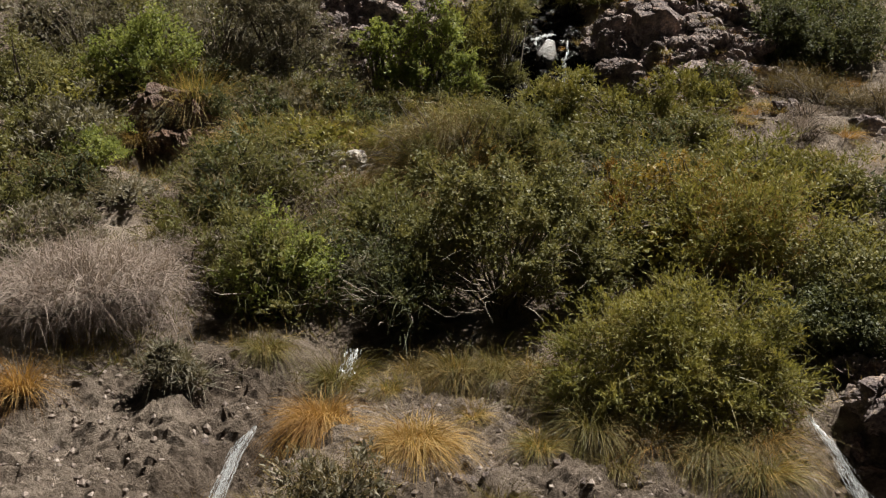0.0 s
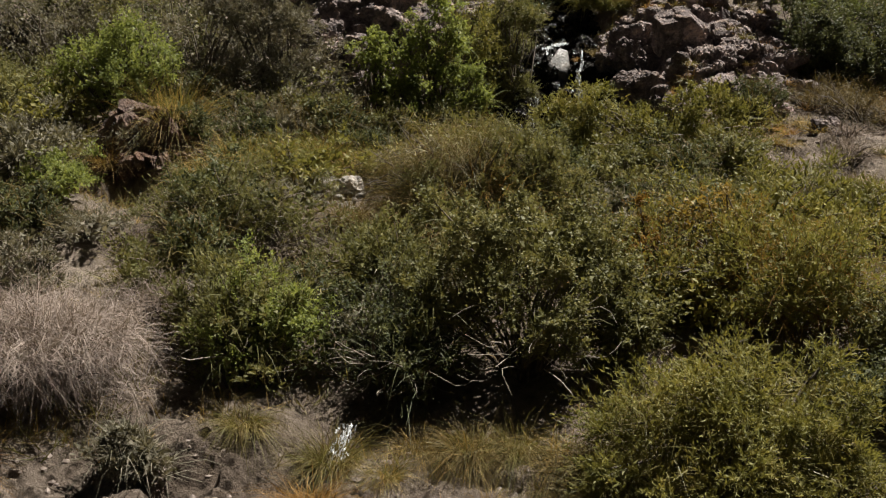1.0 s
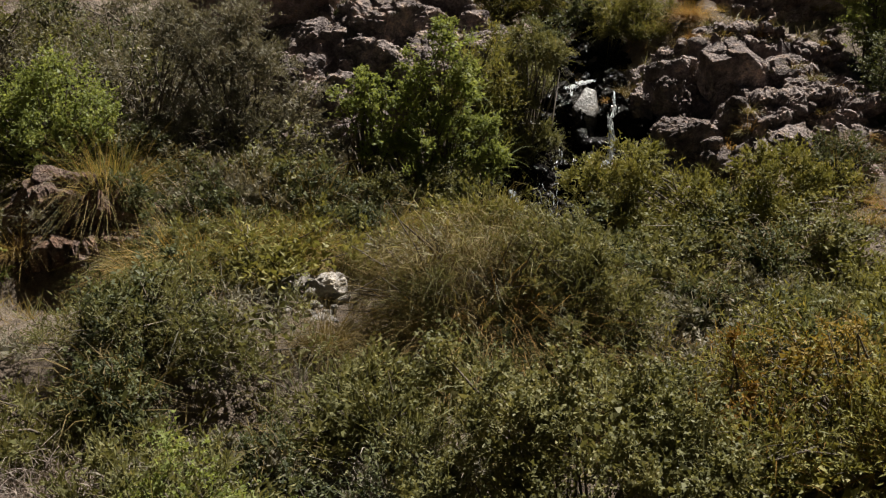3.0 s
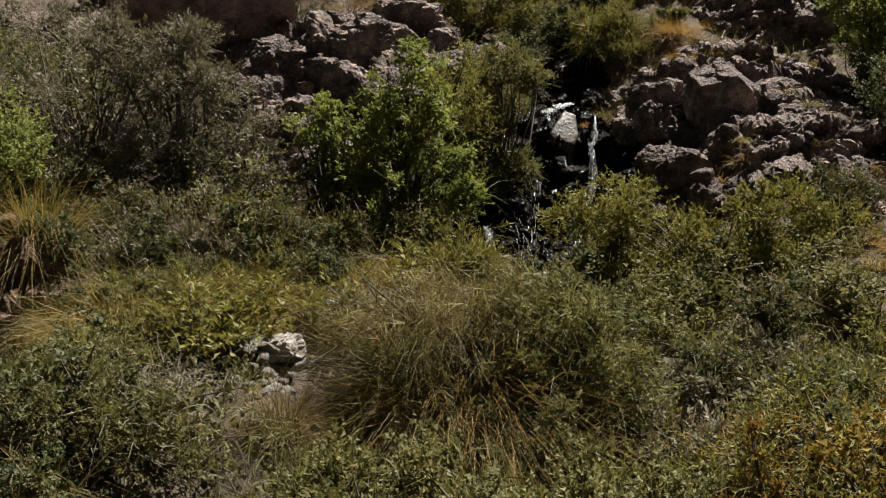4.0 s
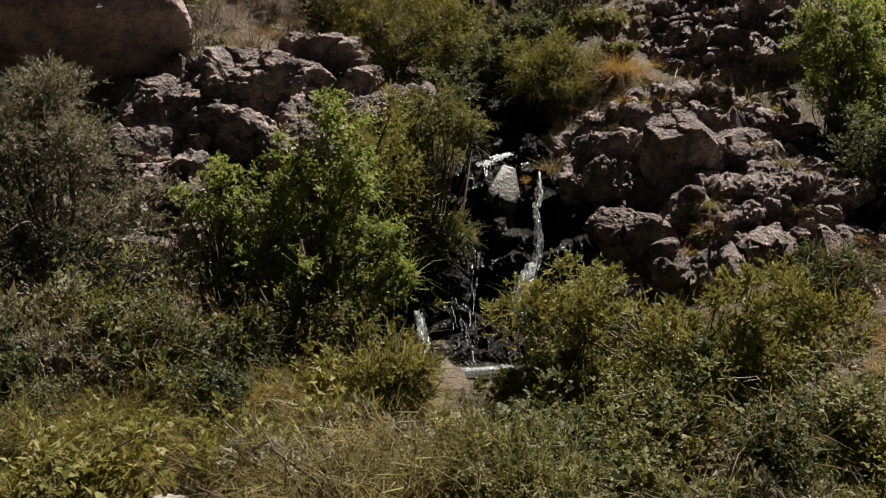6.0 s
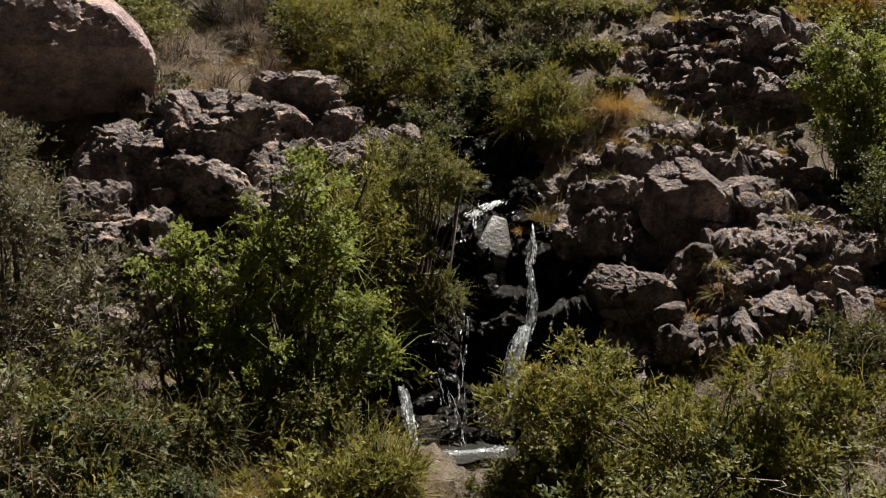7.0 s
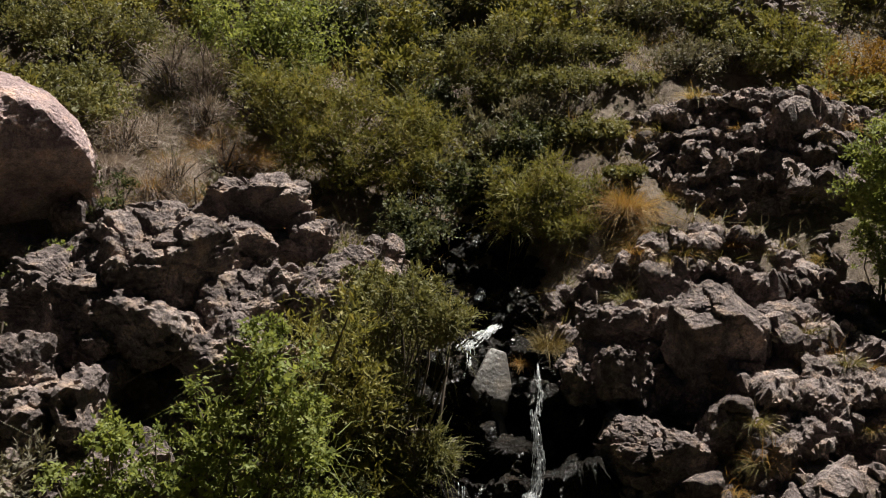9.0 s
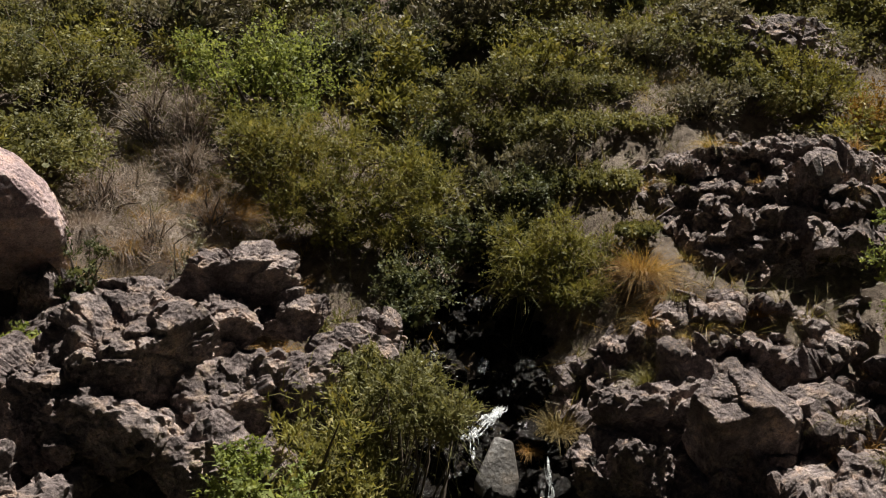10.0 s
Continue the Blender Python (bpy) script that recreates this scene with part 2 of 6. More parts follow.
def tubes(paths, r0, r1, sides=3):
    """Tapered tubes along paths (M, K, 3), from radius r0 to r1 (M,)."""
    m, k, _ = paths.shape
    ahead = unit(np.gradient(paths, axis=1))
    side = unit(np.cross(ahead, np.array([0.31, 0.17, 0.93]) + 0 * ahead))
    over = np.cross(ahead, side)
    s = np.linspace(0, 1, k)[None, :, None]
    rad = (np.reshape(r0, (-1, 1, 1)) * (1 - s) + np.reshape(r1, (-1, 1, 1)) * s)[..., None, :]
    a = np.arange(sides) * 2 * np.pi / sides
    ring = side[:, :, None] * np.cos(a)[None, None, :, None] + over[:, :, None] * np.sin(a)[None, None, :, None]
    verts = (paths[:, :, None] + ring * rad).reshape(-1, 3)
    i, j, n = np.meshgrid(np.arange(m), np.arange(k - 1), np.arange(sides), indexing="ij")
    at = lambda jj, nn: (i * k + jj) * sides + nn % sides  # noqa: E731
    faces = np.stack([at(j, n), at(j, n + 1), at(j + 1, n + 1), at(j + 1, n)], -1).reshape(-1, 4)
    return verts, faces


def leaves(rng, base, ahead, length, width, face, fine=True):
    """A small blade from each base along ahead, turned loosely towards face: a folded rhombus, or its half where it is seen from afar."""
    n = len(base)
    side = unit(np.cross(ahead, face + 0.55 * rng.normal(size=(n, 3))))
    up = np.cross(side, ahead)
    length, width = length[:, None], width[:, None]
    mid = base + ahead * length * 0.45
    tip = base + ahead * length - up * length * 0.08
    one, two = mid + side * width / 2 + up * width * 0.15, mid - side * width / 2 + up * width * 0.15
    if fine:
        return np.stack([base, one, tip, two], 1).reshape(-1, 3), np.arange(4 * n).reshape(n, 4)
    return np.stack([base - side * width * 0.35, one + side * width * 0.2, tip], 1).reshape(-1, 3), np.arange(3 * n).reshape(n, 3)


def strips(rng, base, lean, length, width, bend, k=4):
    """Grass blades (k quads each, tapering) from base, leaning along lean and bending down."""
    n = len(base)
    s = np.linspace(0, 1, k + 1)[None, :, None]
    flat = unit(lean * (1, 1, 0) + 1e-6)
    L, b = length[:, None, None], bend[:, None, None]
    mid = base[:, None] + lean[:, None] * L * s + (flat[:, None] * 0.45 - np.array([0, 0, 1.0])) * b * L * s**2.2
    side = unit(np.cross(flat, (0, 0, 1.0)) + 0.5 * rng.normal(size=(n, 3)))[:, None]
    w = width[:, None, None] * np.clip(1.05 - s, 0.06, 1) / 2
    v = np.stack([mid - side * w, mid + side * w], 2).reshape(-1, 3)
    i, j = np.meshgrid(np.arange(n), np.arange(k), indexing="ij")
    at = (i * (k + 1) + j) * 2
    f = np.stack([at, at + 1, at + 3, at + 2], -1).reshape(-1, 4)
    return v, f


# ---- ground ----
def broken(q, block, rough, seed):
    """How far a broken rock surface stands out at q: tilted facets with clefts, at three sizes, and grit."""
    push = np.zeros(len(q))
    for k, (s, amp) in enumerate(((block, 0.5), (block * 0.42, 0.4), (block * 0.16, 0.3))):
        d1, d2, rnd, tilt = cells(q / s + seed * 3.7, seed + 20 * k)
        cleft = np.clip(1 - (d2 - d1) * 14, 0, 1)
        push += amp * s * rough * ((rnd - 0.5) * 0.75 + tilt * 1.6 - 0.16 * cleft)
    return push + 0.05 * rough * block * fbm(q * 9 / block, 3, seed + 5)


KNOT_Y = [-60, 0, 6, 9, 10.5, 13, 16, 18, 20, 21, 22.3, 23.5, 25, 28, 32, 60, 160]
KNOT_L = [-8, -1.7, -0.6, -0.1, 0.25, 0.85, 1.75, 2.35, 2.75, 3.0, 3.6, 4.8, 5.45, 6.55, 8.2, 21, 62]
KNOT_M = [-8, -1.8, -0.8, -0.3, 0.0, 0.7, 1.5, 1.82, 1.9, 1.8, 2.4, 3.6, 4.5, 5.9, 7.8, 21, 62]
KNOT_R = [-8, -1.8, -0.8, -0.3, 0.05, 0.8, 1.7, 2.35, 2.9, 3.2, 3.7, 4.75, 5.5, 7.0, 8.8, 22, 63]


def ramp_at(y, knots):
    return (np.interp(y - 0.35, KNOT_Y, knots) + np.interp(y, KNOT_Y, knots) + np.interp(y + 0.35, KNOT_Y, knots)) / 3


def ground_height(x, y):
    x, y = np.atleast_1d(np.asarray(x, float)), np.atleast_1d(np.asarray(y, float))
    left = np.clip((1.0 - x - 0.5) / 3.5, 0, 1)
    right = np.clip((x - 2.5) / 2.4, 0, 1)
    left, right = left * left * (3 - 2 * left), right * right * (3 - 2 * right)
    z = ramp_at(y, KNOT_M) * (1 - left - right) + ramp_at(y, KNOT_L) * left + ramp_at(y, KNOT_R) * right
    gully = np.exp(-(((x - 2.35) / 0.7) ** 2)) * np.clip((y - 22) / 1.0, 0, 1) * np.clip((34 - y) / 6, 0, 1)
    z = z - 0.35 * gully
    brook = np.exp(-(((x + 1.0 + 0.5 * (10.8 - y)) / 0.35) ** 2)) * np.clip((y - 7) / 1, 0, 1) * np.clip((11.8 - y) / 1, 0, 1)
    z = z - (0.25 + 0.4 * np.clip((9.7 - y) / 0.6, 0, 1)) * brook
    z = z - 0.55 * np.exp(-(((x - 3.85) / 0.4) ** 2)) * np.clip((9.9 - y) / 0.5, 0, 1) * np.clip((y - 5) / 2, 0, 1)
    z = z - 0.32 * np.exp(-(((x - 1.4) / 0.6) ** 2) - ((y - 19.85) / 0.42) ** 2)
    z = z - 1.1 * np.exp(-(((x + 3.1) / 1.2) ** 2) - ((y - 23.3) / 0.8) ** 2)
    z = z - 0.5 * np.exp(-(((x + 4.4) / 0.8) ** 2) - ((y - 16.5) / 0.55) ** 2)
    p = np.stack([x, y, 0 * x], 1)
    z = z + 0.22 * fbm(p * 0.55, 3, 3) + 0.17 * fbm(p * 2.2, 4, 9)
    return z


def ground_z(x, y):
    return float(ground_height(x, y)[0])


def bare_ground(x, y):
    """Where the earth, rock or water lies open."""
    bank = ((y < 10.4 + 0.3 * np.sin(2 * x)) & (x < 1.6)) | ((y < 9.7) & (x >= 1.6))
    talus = (x > 4.9 + 0.25 * (y - 17)) & (y > 16.5) & (y < 21.5)
    path = (np.abs(y - 26.9 - 0.25 * (x - 6.5)) < 0.35) & (x > 5.6)
    rocks = ((x > -2.6) & (x < 1.3) & (y > 21.2) & (y < 23.9)) | ((x > 2.8) & (x < 6.6) & (y > 20.4) & (y < 23.2)) | ((x > 4.8) & (x < 8.7) & (y > 24.1) & (y < 26.3))
    fall = (x > 0.5) & (x < 3.1) & (y > 18.9) & (y < 24.2)
    sand = (np.abs(x - 0.75) < 0.35) & (np.abs(y - 18.1) < 0.5)
    fall = fall | sand
    stones = (np.abs(x + 1.5) < 0.75) & (np.abs(y - 15.9) < 0.85)
    red_bank = (x > -5.4) & (x < -3.4) & (y > 16.6) & (y < 18.4)
    pool_side = (x > 0.5) & (x < 2.0) & (y > 17.6) & (y < 20.5)
    boulder = (x < -1.8) & (y > 22.6) & (y < 25.6)
    return bank | talus | path | rocks | fall | stones | boulder | pool_side | red_bank


def ground_surface(x, y):
    """The ground with its clods and broken stony patches."""
    x, y = np.atleast_1d(np.asarray(x, float)), np.atleast_1d(np.asarray(y, float))
    z = ground_height(x, y)
    p = np.stack([x, y, z], 1)
    d1, d2, r, _ = cells(p * (6.5, 6.5, 4), 5)
    z = z + 0.05 * np.clip(0.55 - d1, 0, 1) * (r > 0.35) + 0.05 * fbm(p * 7, 3, 4)
    open_ground = bare_ground(x, y) & (y < 21.5)
    crumbs = 0.16 * fbm(p * 2.6, 4, 71) + 0.05 * np.abs(fbm(p * 11, 3, 72))
    return z + np.where(open_ground, crumbs + 0.28 * broken(p, 0.6, 0.7, 61) + 0.75 * broken(p, 0.14, 0.9, 67), 0)


def build_ground():
    xs = np.concatenate([np.linspace(-90, -12, 30), np.arange(-10, -5.3, 0.1), np.arange(-5.3, 5, 0.045), np.arange(5, 12.5, 0.085), np.linspace(14, 90, 30)])
    ys = np.concatenate([np.linspace(-60, 5, 40), np.arange(5.5, 7.4, 0.08), np.arange(7.4, 10.9, 0.035), np.arange(10.9, 33, 0.11), np.linspace(34, 160, 50)])
    gx, gy = np.meshgrid(xs, ys)
    p = np.stack([gx.ravel(), gy.ravel(), ground_surface(gx.ravel(), gy.ravel())], 1)
    w = len(xs)
    i, j = np.meshgrid(np.arange(w - 1), np.arange(len(ys) - 1))
    a = (j * w + i).ravel()
    ob = new("ground", mesh_of("ground", p, np.stack([a, a + 1, a + w + 1, a + w], 1), EARTH, False))
    tagged(ob, "dry grey-brown gravelly earth of a steep ravine slope", "ground", kind="structure")


build_ground()


# ---- rocks ----
def sphere_points(detail):
    bm = bmesh.new()
    bmesh.ops.create_icosphere(bm, subdivisions=detail, radius=1)
    v = np.array([x.co[:] for x in bm.verts])
    f = np.array([[x.index for x in q.verts] for q in bm.faces])
    bm.free()
    return v, f


SPHERES = {}


def rock_mesh(name, radii, seed, mat, detail=5, block=0.35, rough=1.0, planes=14, turn=0.0, lip=None, slant=0.0, front=None, dip=0.0):
    """An angular rock: a sphere cut by random planes, broken into blocks and pitted; undercut in front below the height lip; front: cut off sheer in front at that share of its depth, leaning out; dip: tilted sideways."""
    if detail not in SPHERES:
        SPHERES[detail] = sphere_points(detail)
    d, f = SPHERES[detail]
    rng = np.random.default_rng(seed)
    normals = unit(rng.normal(size=(planes, 3)))
    cut = rng.uniform(0.62, 0.95, planes)
    dots = d @ normals.T
    r = np.min(np.where(dots > 0.05, cut / np.maximum(dots, 0.05), 9), axis=1)
    r = np.minimum(r, 1.15)
    p = d * r[:, None] * np.asarray(radii)
    if turn:
        c, s = math.cos(turn), math.sin(turn)
        p = p @ np.array([[c, s, 0], [-s, c, 0], [0, 0, 1]])
    size = float(np.mean(radii))
    q = p + 0.12 * size * np.stack([fbm(p * 2 / size + k * 9, 3, seed + k) for k in range(3)], 1)
    out = unit(p)
    push = broken(q, block, rough, seed)
    p = p + out * push[:, None]
    if lip is not None:
        p[:, 1] += np.where(p[:, 1] < 0.25 * radii[1], slant * np.clip(p[:, 2] - lip * radii[2], 0, None), 0)
        under = np.clip(lip * radii[2] - p[:, 2], 0, None)
        p[:, 1] += np.where(p[:, 1] < 0.25 * radii[1], 0.85 * np.minimum(under, 0.95 * radii[1]), 0)
    if front is not None:
        sheer = -front * radii[1] - 0.28 * p[:, 2] + 0.1 * radii[1] * fbm(p * 1.6 / size, 3, seed + 40) + 0.35 * push
        p[:, 1] = np.maximum(p[:, 1], sheer)
    if dip:
        c, s = math.cos(dip), math.sin(dip)
        p = p @ np.array([[c, 0, s], [0, 1, 0], [-s, 0, c]])
    return mesh_of(name, p, f, mat, False)


def rock(name, at, radii, seed, mat, label, detail=5, block=0.35, rough=1.0, turn=0.0, planes=14, group="", lip=None, slant=0.0, front=None, dip=0.0):
    ob = new(name, rock_mesh(name, radii, seed, mat, detail, block, rough, planes, turn, lip, slant, front, dip))
    ob.location = at
    return tagged(ob, label, "rock", group)


CRAGS, CRAG_THINGS = [], []


def crag_z(x, y):
    """The height of the crags at a place."""
    best = ground_z(x, y)
    for p in CRAGS:
        near = (np.abs(p[:, 0] - x) < 0.04) & (np.abs(p[:, 1] - y) < 0.04)
        if near.any():
            best = max(best, float(p[near, 2].mean()))
    return best


def terraced(p, high, seed):
    """Break a slope into ledges with sheer, slightly overhanging fronts."""
    t = p[:, 2] / high + 1.7 * fbm(p * (0.9, 0.7, 0) + seed, 3, seed) + 0.25 * fbm(p * (4, 4, 0), 2, seed + 3)
    k = np.floor(t)
    f = t - k
    g = np.clip((f - 0.45) / 0.35, 0, 1)
    g = g * g * (3 - 2 * g)
    out = p.copy()
    out[:, 2] += 0.85 * high * (0.3 * f + 0.7 * g - f)
    out[:, 1] += 0.55 * high * (f - g) * (f > 0.02)
    return out


def crag_face(x0, x1, y0, y1, height, mat, seed, block=0.85, step=0.0255, rough=1.0, ledge=1.0):
    """A craggy face over a stretch of the slope: height(x, y) gives its smooth form, which is then broken up along its normal."""
    xs, ys = np.arange(x0, x1, step), np.arange(y0, y1, step * 0.8)
    gx, gy = np.meshgrid(xs, ys)
    u, v = 2 * (gx - x0) / (x1 - x0) - 1, 2 * (gy - y0) / (y1 - y0) - 1
    edge = np.clip(1 - np.maximum(np.abs(u), np.abs(v)) ** 1.0, 0, 1) * 5
    z = height(gx.ravel(), gy.ravel()).reshape(gx.shape) - 0.55 * np.clip(1 - edge, 0, 1) ** 1.5
    p = np.stack([gx, gy, z], -1).reshape(-1, 3)
    p = terraced(terraced(p, 0.62 * ledge, seed), 0.23 * ledge, seed + 7)
    g3 = p.reshape(*gx.shape, 3)
    nrm = unit(np.cross(np.gradient(g3, axis=1), np.gradient(g3, axis=0))).reshape(-1, 3)
    q = p + 0.09 * np.stack([fbm(p * 2.3 + k * 9, 3, seed + k) for k in range(3)], 1)
    bed = q @ np.array([[0.95, -0.1, 0.42], [0.1, 1, 0], [-0.42 * 0.95, 0, 1.65]])
    p = p + nrm * (0.8 * broken(bed, block, rough, seed) + 0.02 * fbm(q * 14, 3, seed + 8))[:, None]
    CRAGS.append(p)
    w = len(xs)
    i, j = np.meshgrid(np.arange(w - 1), np.arange(len(ys) - 1))
    a = (j * w + i).ravel()
    return mesh_of("crag_face", p, np.stack([a, a + 1, a + w + 1, a + w], 1), mat, False)


def outcrop(at, blocks, label, mat=ROCK, block=0.3, seed=1):
    """A crag of overlapping blocks: rows of x, y, z from at, radii, detail, and where it is cut in front and its dip."""
    crag = new("rock_outcrop")
    crag.location = at
    tagged(crag, label, "rock outcrop")
    for n, (x, y, z, rx, ry, rz, det, *cut) in enumerate(blocks):
        front, dip = cut or (None, 0.0)
        me = rock_mesh("block", (rx, ry, rz), seed * 31 + n, mat, det, block * 1.5 * min(1, (rx + rz) / 1.4 + 0.35), 0.8, 9, 0.5 * math.sin(n * 2.1), front=front, dip=dip)
        part("block", me, crag).location = (x, y, z)
    return crag


def crag(at, seed, label, face, blocks, mat=ROCK, block=0.3, ledge=1.0):
    """The face and the blocks stand at places of the world; the crag's own origin is at its foot."""
    ob = outcrop(at, [(x - at[0], y - at[1], z - at[2], *rest) for x, y, z, *rest in blocks], label, mat, block, seed)
    if face:
        x0, x1, y0, y1, height = face
        CRAG_THINGS.append(ob)
        part("crag_face", crag_face(x0, x1, y0, y1, height, mat, seed, ledge=ledge), ob).location = (-at[0], -at[1], -at[2])
    return ob


def swollen(x0, x1, y0, y1, rise):
    """The slope, swollen by rise towards the middle of the stretch."""
    def height(x, y):
        u, v = 2 * (x - x0) / (x1 - x0) - 1, 2 * (y - y0) / (y1 - y0) - 1
        p = np.stack([x, y, 0 * x], 1)
        return ground_height(x, y) + rise * np.clip(1 - np.abs(u) ** 3, 0, 1) * np.clip(1 - np.abs(v) ** 3, 0, 1) * (1 + 0.5 * fbm(p * 0.9, 2, 7))
    return x0, x1, y0, y1, height


def fall_face(x, y):
    p = np.stack([x, y, 0 * x], 1)
    back = 0.25 * fbm(p * (1.4, 0.5, 1), 2, 31) + 0.12 * np.abs(x - 2.2)
    return np.interp(y + back, [19.8, 20.0, 20.25, 20.7, 21.1, 21.45, 22.0, 22.3, 22.9], [1.62, 1.85, 2.1, 2.2, 2.35, 2.95, 3.1, 3.65, 3.75])


def left_crag(x, y):
    """The slope steps up along a sheer front above a dark hollow."""
    p = np.stack([x, y, 0 * x], 1)
    edge = 21.75 + 0.2 * np.sin(1.7 * x + 1) + 0.3 * fbm(p * 1.3, 2, 21)
    up = np.clip((y - edge + 0.3) / 0.75, 0, 1)
    side = np.clip((1.55 - x) / 1.2, 0, 1) * np.clip((x + 3.0) / 0.6, 0, 1)
    low = np.clip((-1.3 - x) / 0.4, 0, 1)
    return ground_height(x, y) + side * ((0.15 + 0.5 * low) + (0.75 - 0.5 * low) * up * np.clip((24.2 - y) / 1.6, 0, 1))


crag((-0.7, 22.2, 3.2), 3, "grey-brown craggy volcanic rock outcrop above the stream", (-2.9, 1.7, 20.9, 24.2, left_crag), [
    (-1.75, 22.25, 4.4, 0.85, 0.62, 0.5, 6, None, -0.45), (-1.1, 22.4, 4.65, 0.72, 0.62, 0.56, 6, None, -0.3),
    (-0.42, 22.75, 4.98, 0.42, 0.34, 0.22, 5, 0.6, 0.1), (-0.25, 23.45, 5.25, 0.6, 0.45, 0.32, 6, 0.8, 0.2),
    (-0.3, 22.2, 4.35, 0.42, 0.36, 0.36, 5, None, 0.2), (0.35, 22.5, 4.4, 0.42, 0.36, 0.34, 5, None, 0.5), (0.85, 22.95, 4.55, 0.4, 0.34, 0.36, 5, 0.7, 0.7),
    (0.3, 23.1, 4.9, 0.33, 0.3, 0.26, 5, 0.7, 0.4), (1.15, 23.4, 4.6, 0.35, 0.3, 0.25, 5),
    (-2.25, 21.45, 3.9, 0.5, 0.4, 0.42, 5, None, 0.2), (-1.78, 21.35, 3.68, 0.48, 0.42, 0.42, 5, None, -0.3), (-2.2, 21.1, 3.3, 0.5, 0.36, 0.38, 5, None, 0.1), (-1.5, 21.0, 3.2, 0.45, 0.36, 0.36, 5, None, 0.2), (-2.0, 20.7, 2.95, 0.42, 0.34, 0.3, 5, None, -0.1),
    (-1.2, 23.25, 5.05, 0.36, 0.32, 0.22, 5), (0.05, 21.8, 3.95, 0.33, 0.3, 0.26, 5), (0.75, 22.2, 4.1, 0.28, 0.26, 0.22, 5),
    (-1.35, 21.9, 4.3, 0.55, 0.42, 0.42, 5, None, -0.2), (-0.6, 21.7, 4.05, 0.42, 0.34, 0.34, 5, None, 0.2), (-0.75, 21.85, 4.2, 0.25, 0.22, 0.2, 4), (-0.65, 22.5, 4.75, 0.24, 0.2, 0.18, 4), (0.0, 22.45, 4.6, 0.22, 0.2, 0.18, 4), (0.6, 22.65, 4.6, 0.2, 0.18, 0.16, 4)])
crag((4.5, 21.8, 3.0), 5, "dark grey craggy rock outcrop beside the waterfall", swollen(2.6, 7.0, 19.6, 24.0, 0.6), [
    (5.35, 22.15, 3.95, 0.45, 0.4, 0.36, 5, None, 0.4), (5.75, 21.5, 3.7, 0.5, 0.4, 0.34, 5, None, 0.3),
    (3.5, 21.85, 3.7, 0.3, 0.3, 0.32, 5, None, 0.1), (3.2, 22.2, 3.45, 0.36, 0.36, 0.45, 5, None, 0.0), (4.95, 21.05, 3.2, 0.75, 0.42, 0.3, 5, None, 0.35),
    (3.75, 21.05, 3.05, 0.7, 0.42, 0.36, 6, 0.6, -0.25), (3.6, 22.5, 4.1, 0.36, 0.32, 0.26, 5), (4.2, 20.75, 2.75, 0.55, 0.36, 0.3, 5, None, -0.3),
    (5.5, 20.9, 3.25, 0.42, 0.34, 0.26, 5, None, 0.2), (6.2, 21.2, 3.6, 0.4, 0.34, 0.26, 5, None, 0.3), (3.1, 21.3, 2.75, 0.32, 0.32, 0.45, 5, 0.4, 0.0),
    (4.6, 20.6, 2.85, 0.26, 0.22, 0.2, 4), (5.2, 21.5, 3.6, 0.26, 0.22, 0.2, 4), (5.9, 22.1, 4.05, 0.24, 0.22, 0.18, 4), (3.35, 21.5, 3.3, 0.22, 0.2, 0.18, 4)])
crag((6.3, 25.2, 5.0), 8, "grey fractured rock cliff on the upper slope", swollen(4.7, 8.9, 23.9, 26.5, 0.7), [
    (6.2, 25.4, 5.9, 0.7, 0.5, 0.5, 5), (7.3, 25.5, 6.1, 0.6, 0.5, 0.5, 5), (5.45, 25.0, 5.5, 0.4, 0.4, 0.4, 5),
    (6.75, 24.6, 5.3, 0.6, 0.4, 0.4, 5), (5.65, 24.4, 4.95, 0.4, 0.35, 0.35, 5)], ledge=0.55)
crag((-4.3, 17.7, 1.9), 11, "reddish broken rock bank among the bushes", swollen(-5.3, -3.6, 16.7, 18.5, 0.6), [
    (-4.3, 17.8, 2.3, 0.4, 0.3, 0.3, 5), (-3.9, 17.5, 2.1, 0.3, 0.3, 0.25, 5), (-4.75, 17.6, 2.2, 0.35, 0.3, 0.3, 5)], ROCK_RED)
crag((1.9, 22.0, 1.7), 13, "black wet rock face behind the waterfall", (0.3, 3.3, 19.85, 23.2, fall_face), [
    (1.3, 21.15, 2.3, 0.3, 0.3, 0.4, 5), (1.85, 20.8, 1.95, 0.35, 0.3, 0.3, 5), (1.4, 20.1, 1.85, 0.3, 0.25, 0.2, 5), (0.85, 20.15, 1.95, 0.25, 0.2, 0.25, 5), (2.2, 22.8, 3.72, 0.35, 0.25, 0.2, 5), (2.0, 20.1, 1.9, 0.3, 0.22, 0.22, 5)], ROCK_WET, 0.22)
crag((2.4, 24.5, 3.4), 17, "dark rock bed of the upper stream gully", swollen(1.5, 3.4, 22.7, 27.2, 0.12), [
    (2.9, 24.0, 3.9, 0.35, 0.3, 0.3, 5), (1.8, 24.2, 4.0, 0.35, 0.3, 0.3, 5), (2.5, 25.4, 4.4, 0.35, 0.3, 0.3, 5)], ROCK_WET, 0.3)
rock("boulder", (-3.5, 24.1, 5.5), (1.36, 1.05, 1.0), 4, ROCK_PINK, "huge rounded pinkish-grey boulder overhanging dark shade", 6, 0.5, 0.22, planes=2, lip=0.3, slant=0.25)
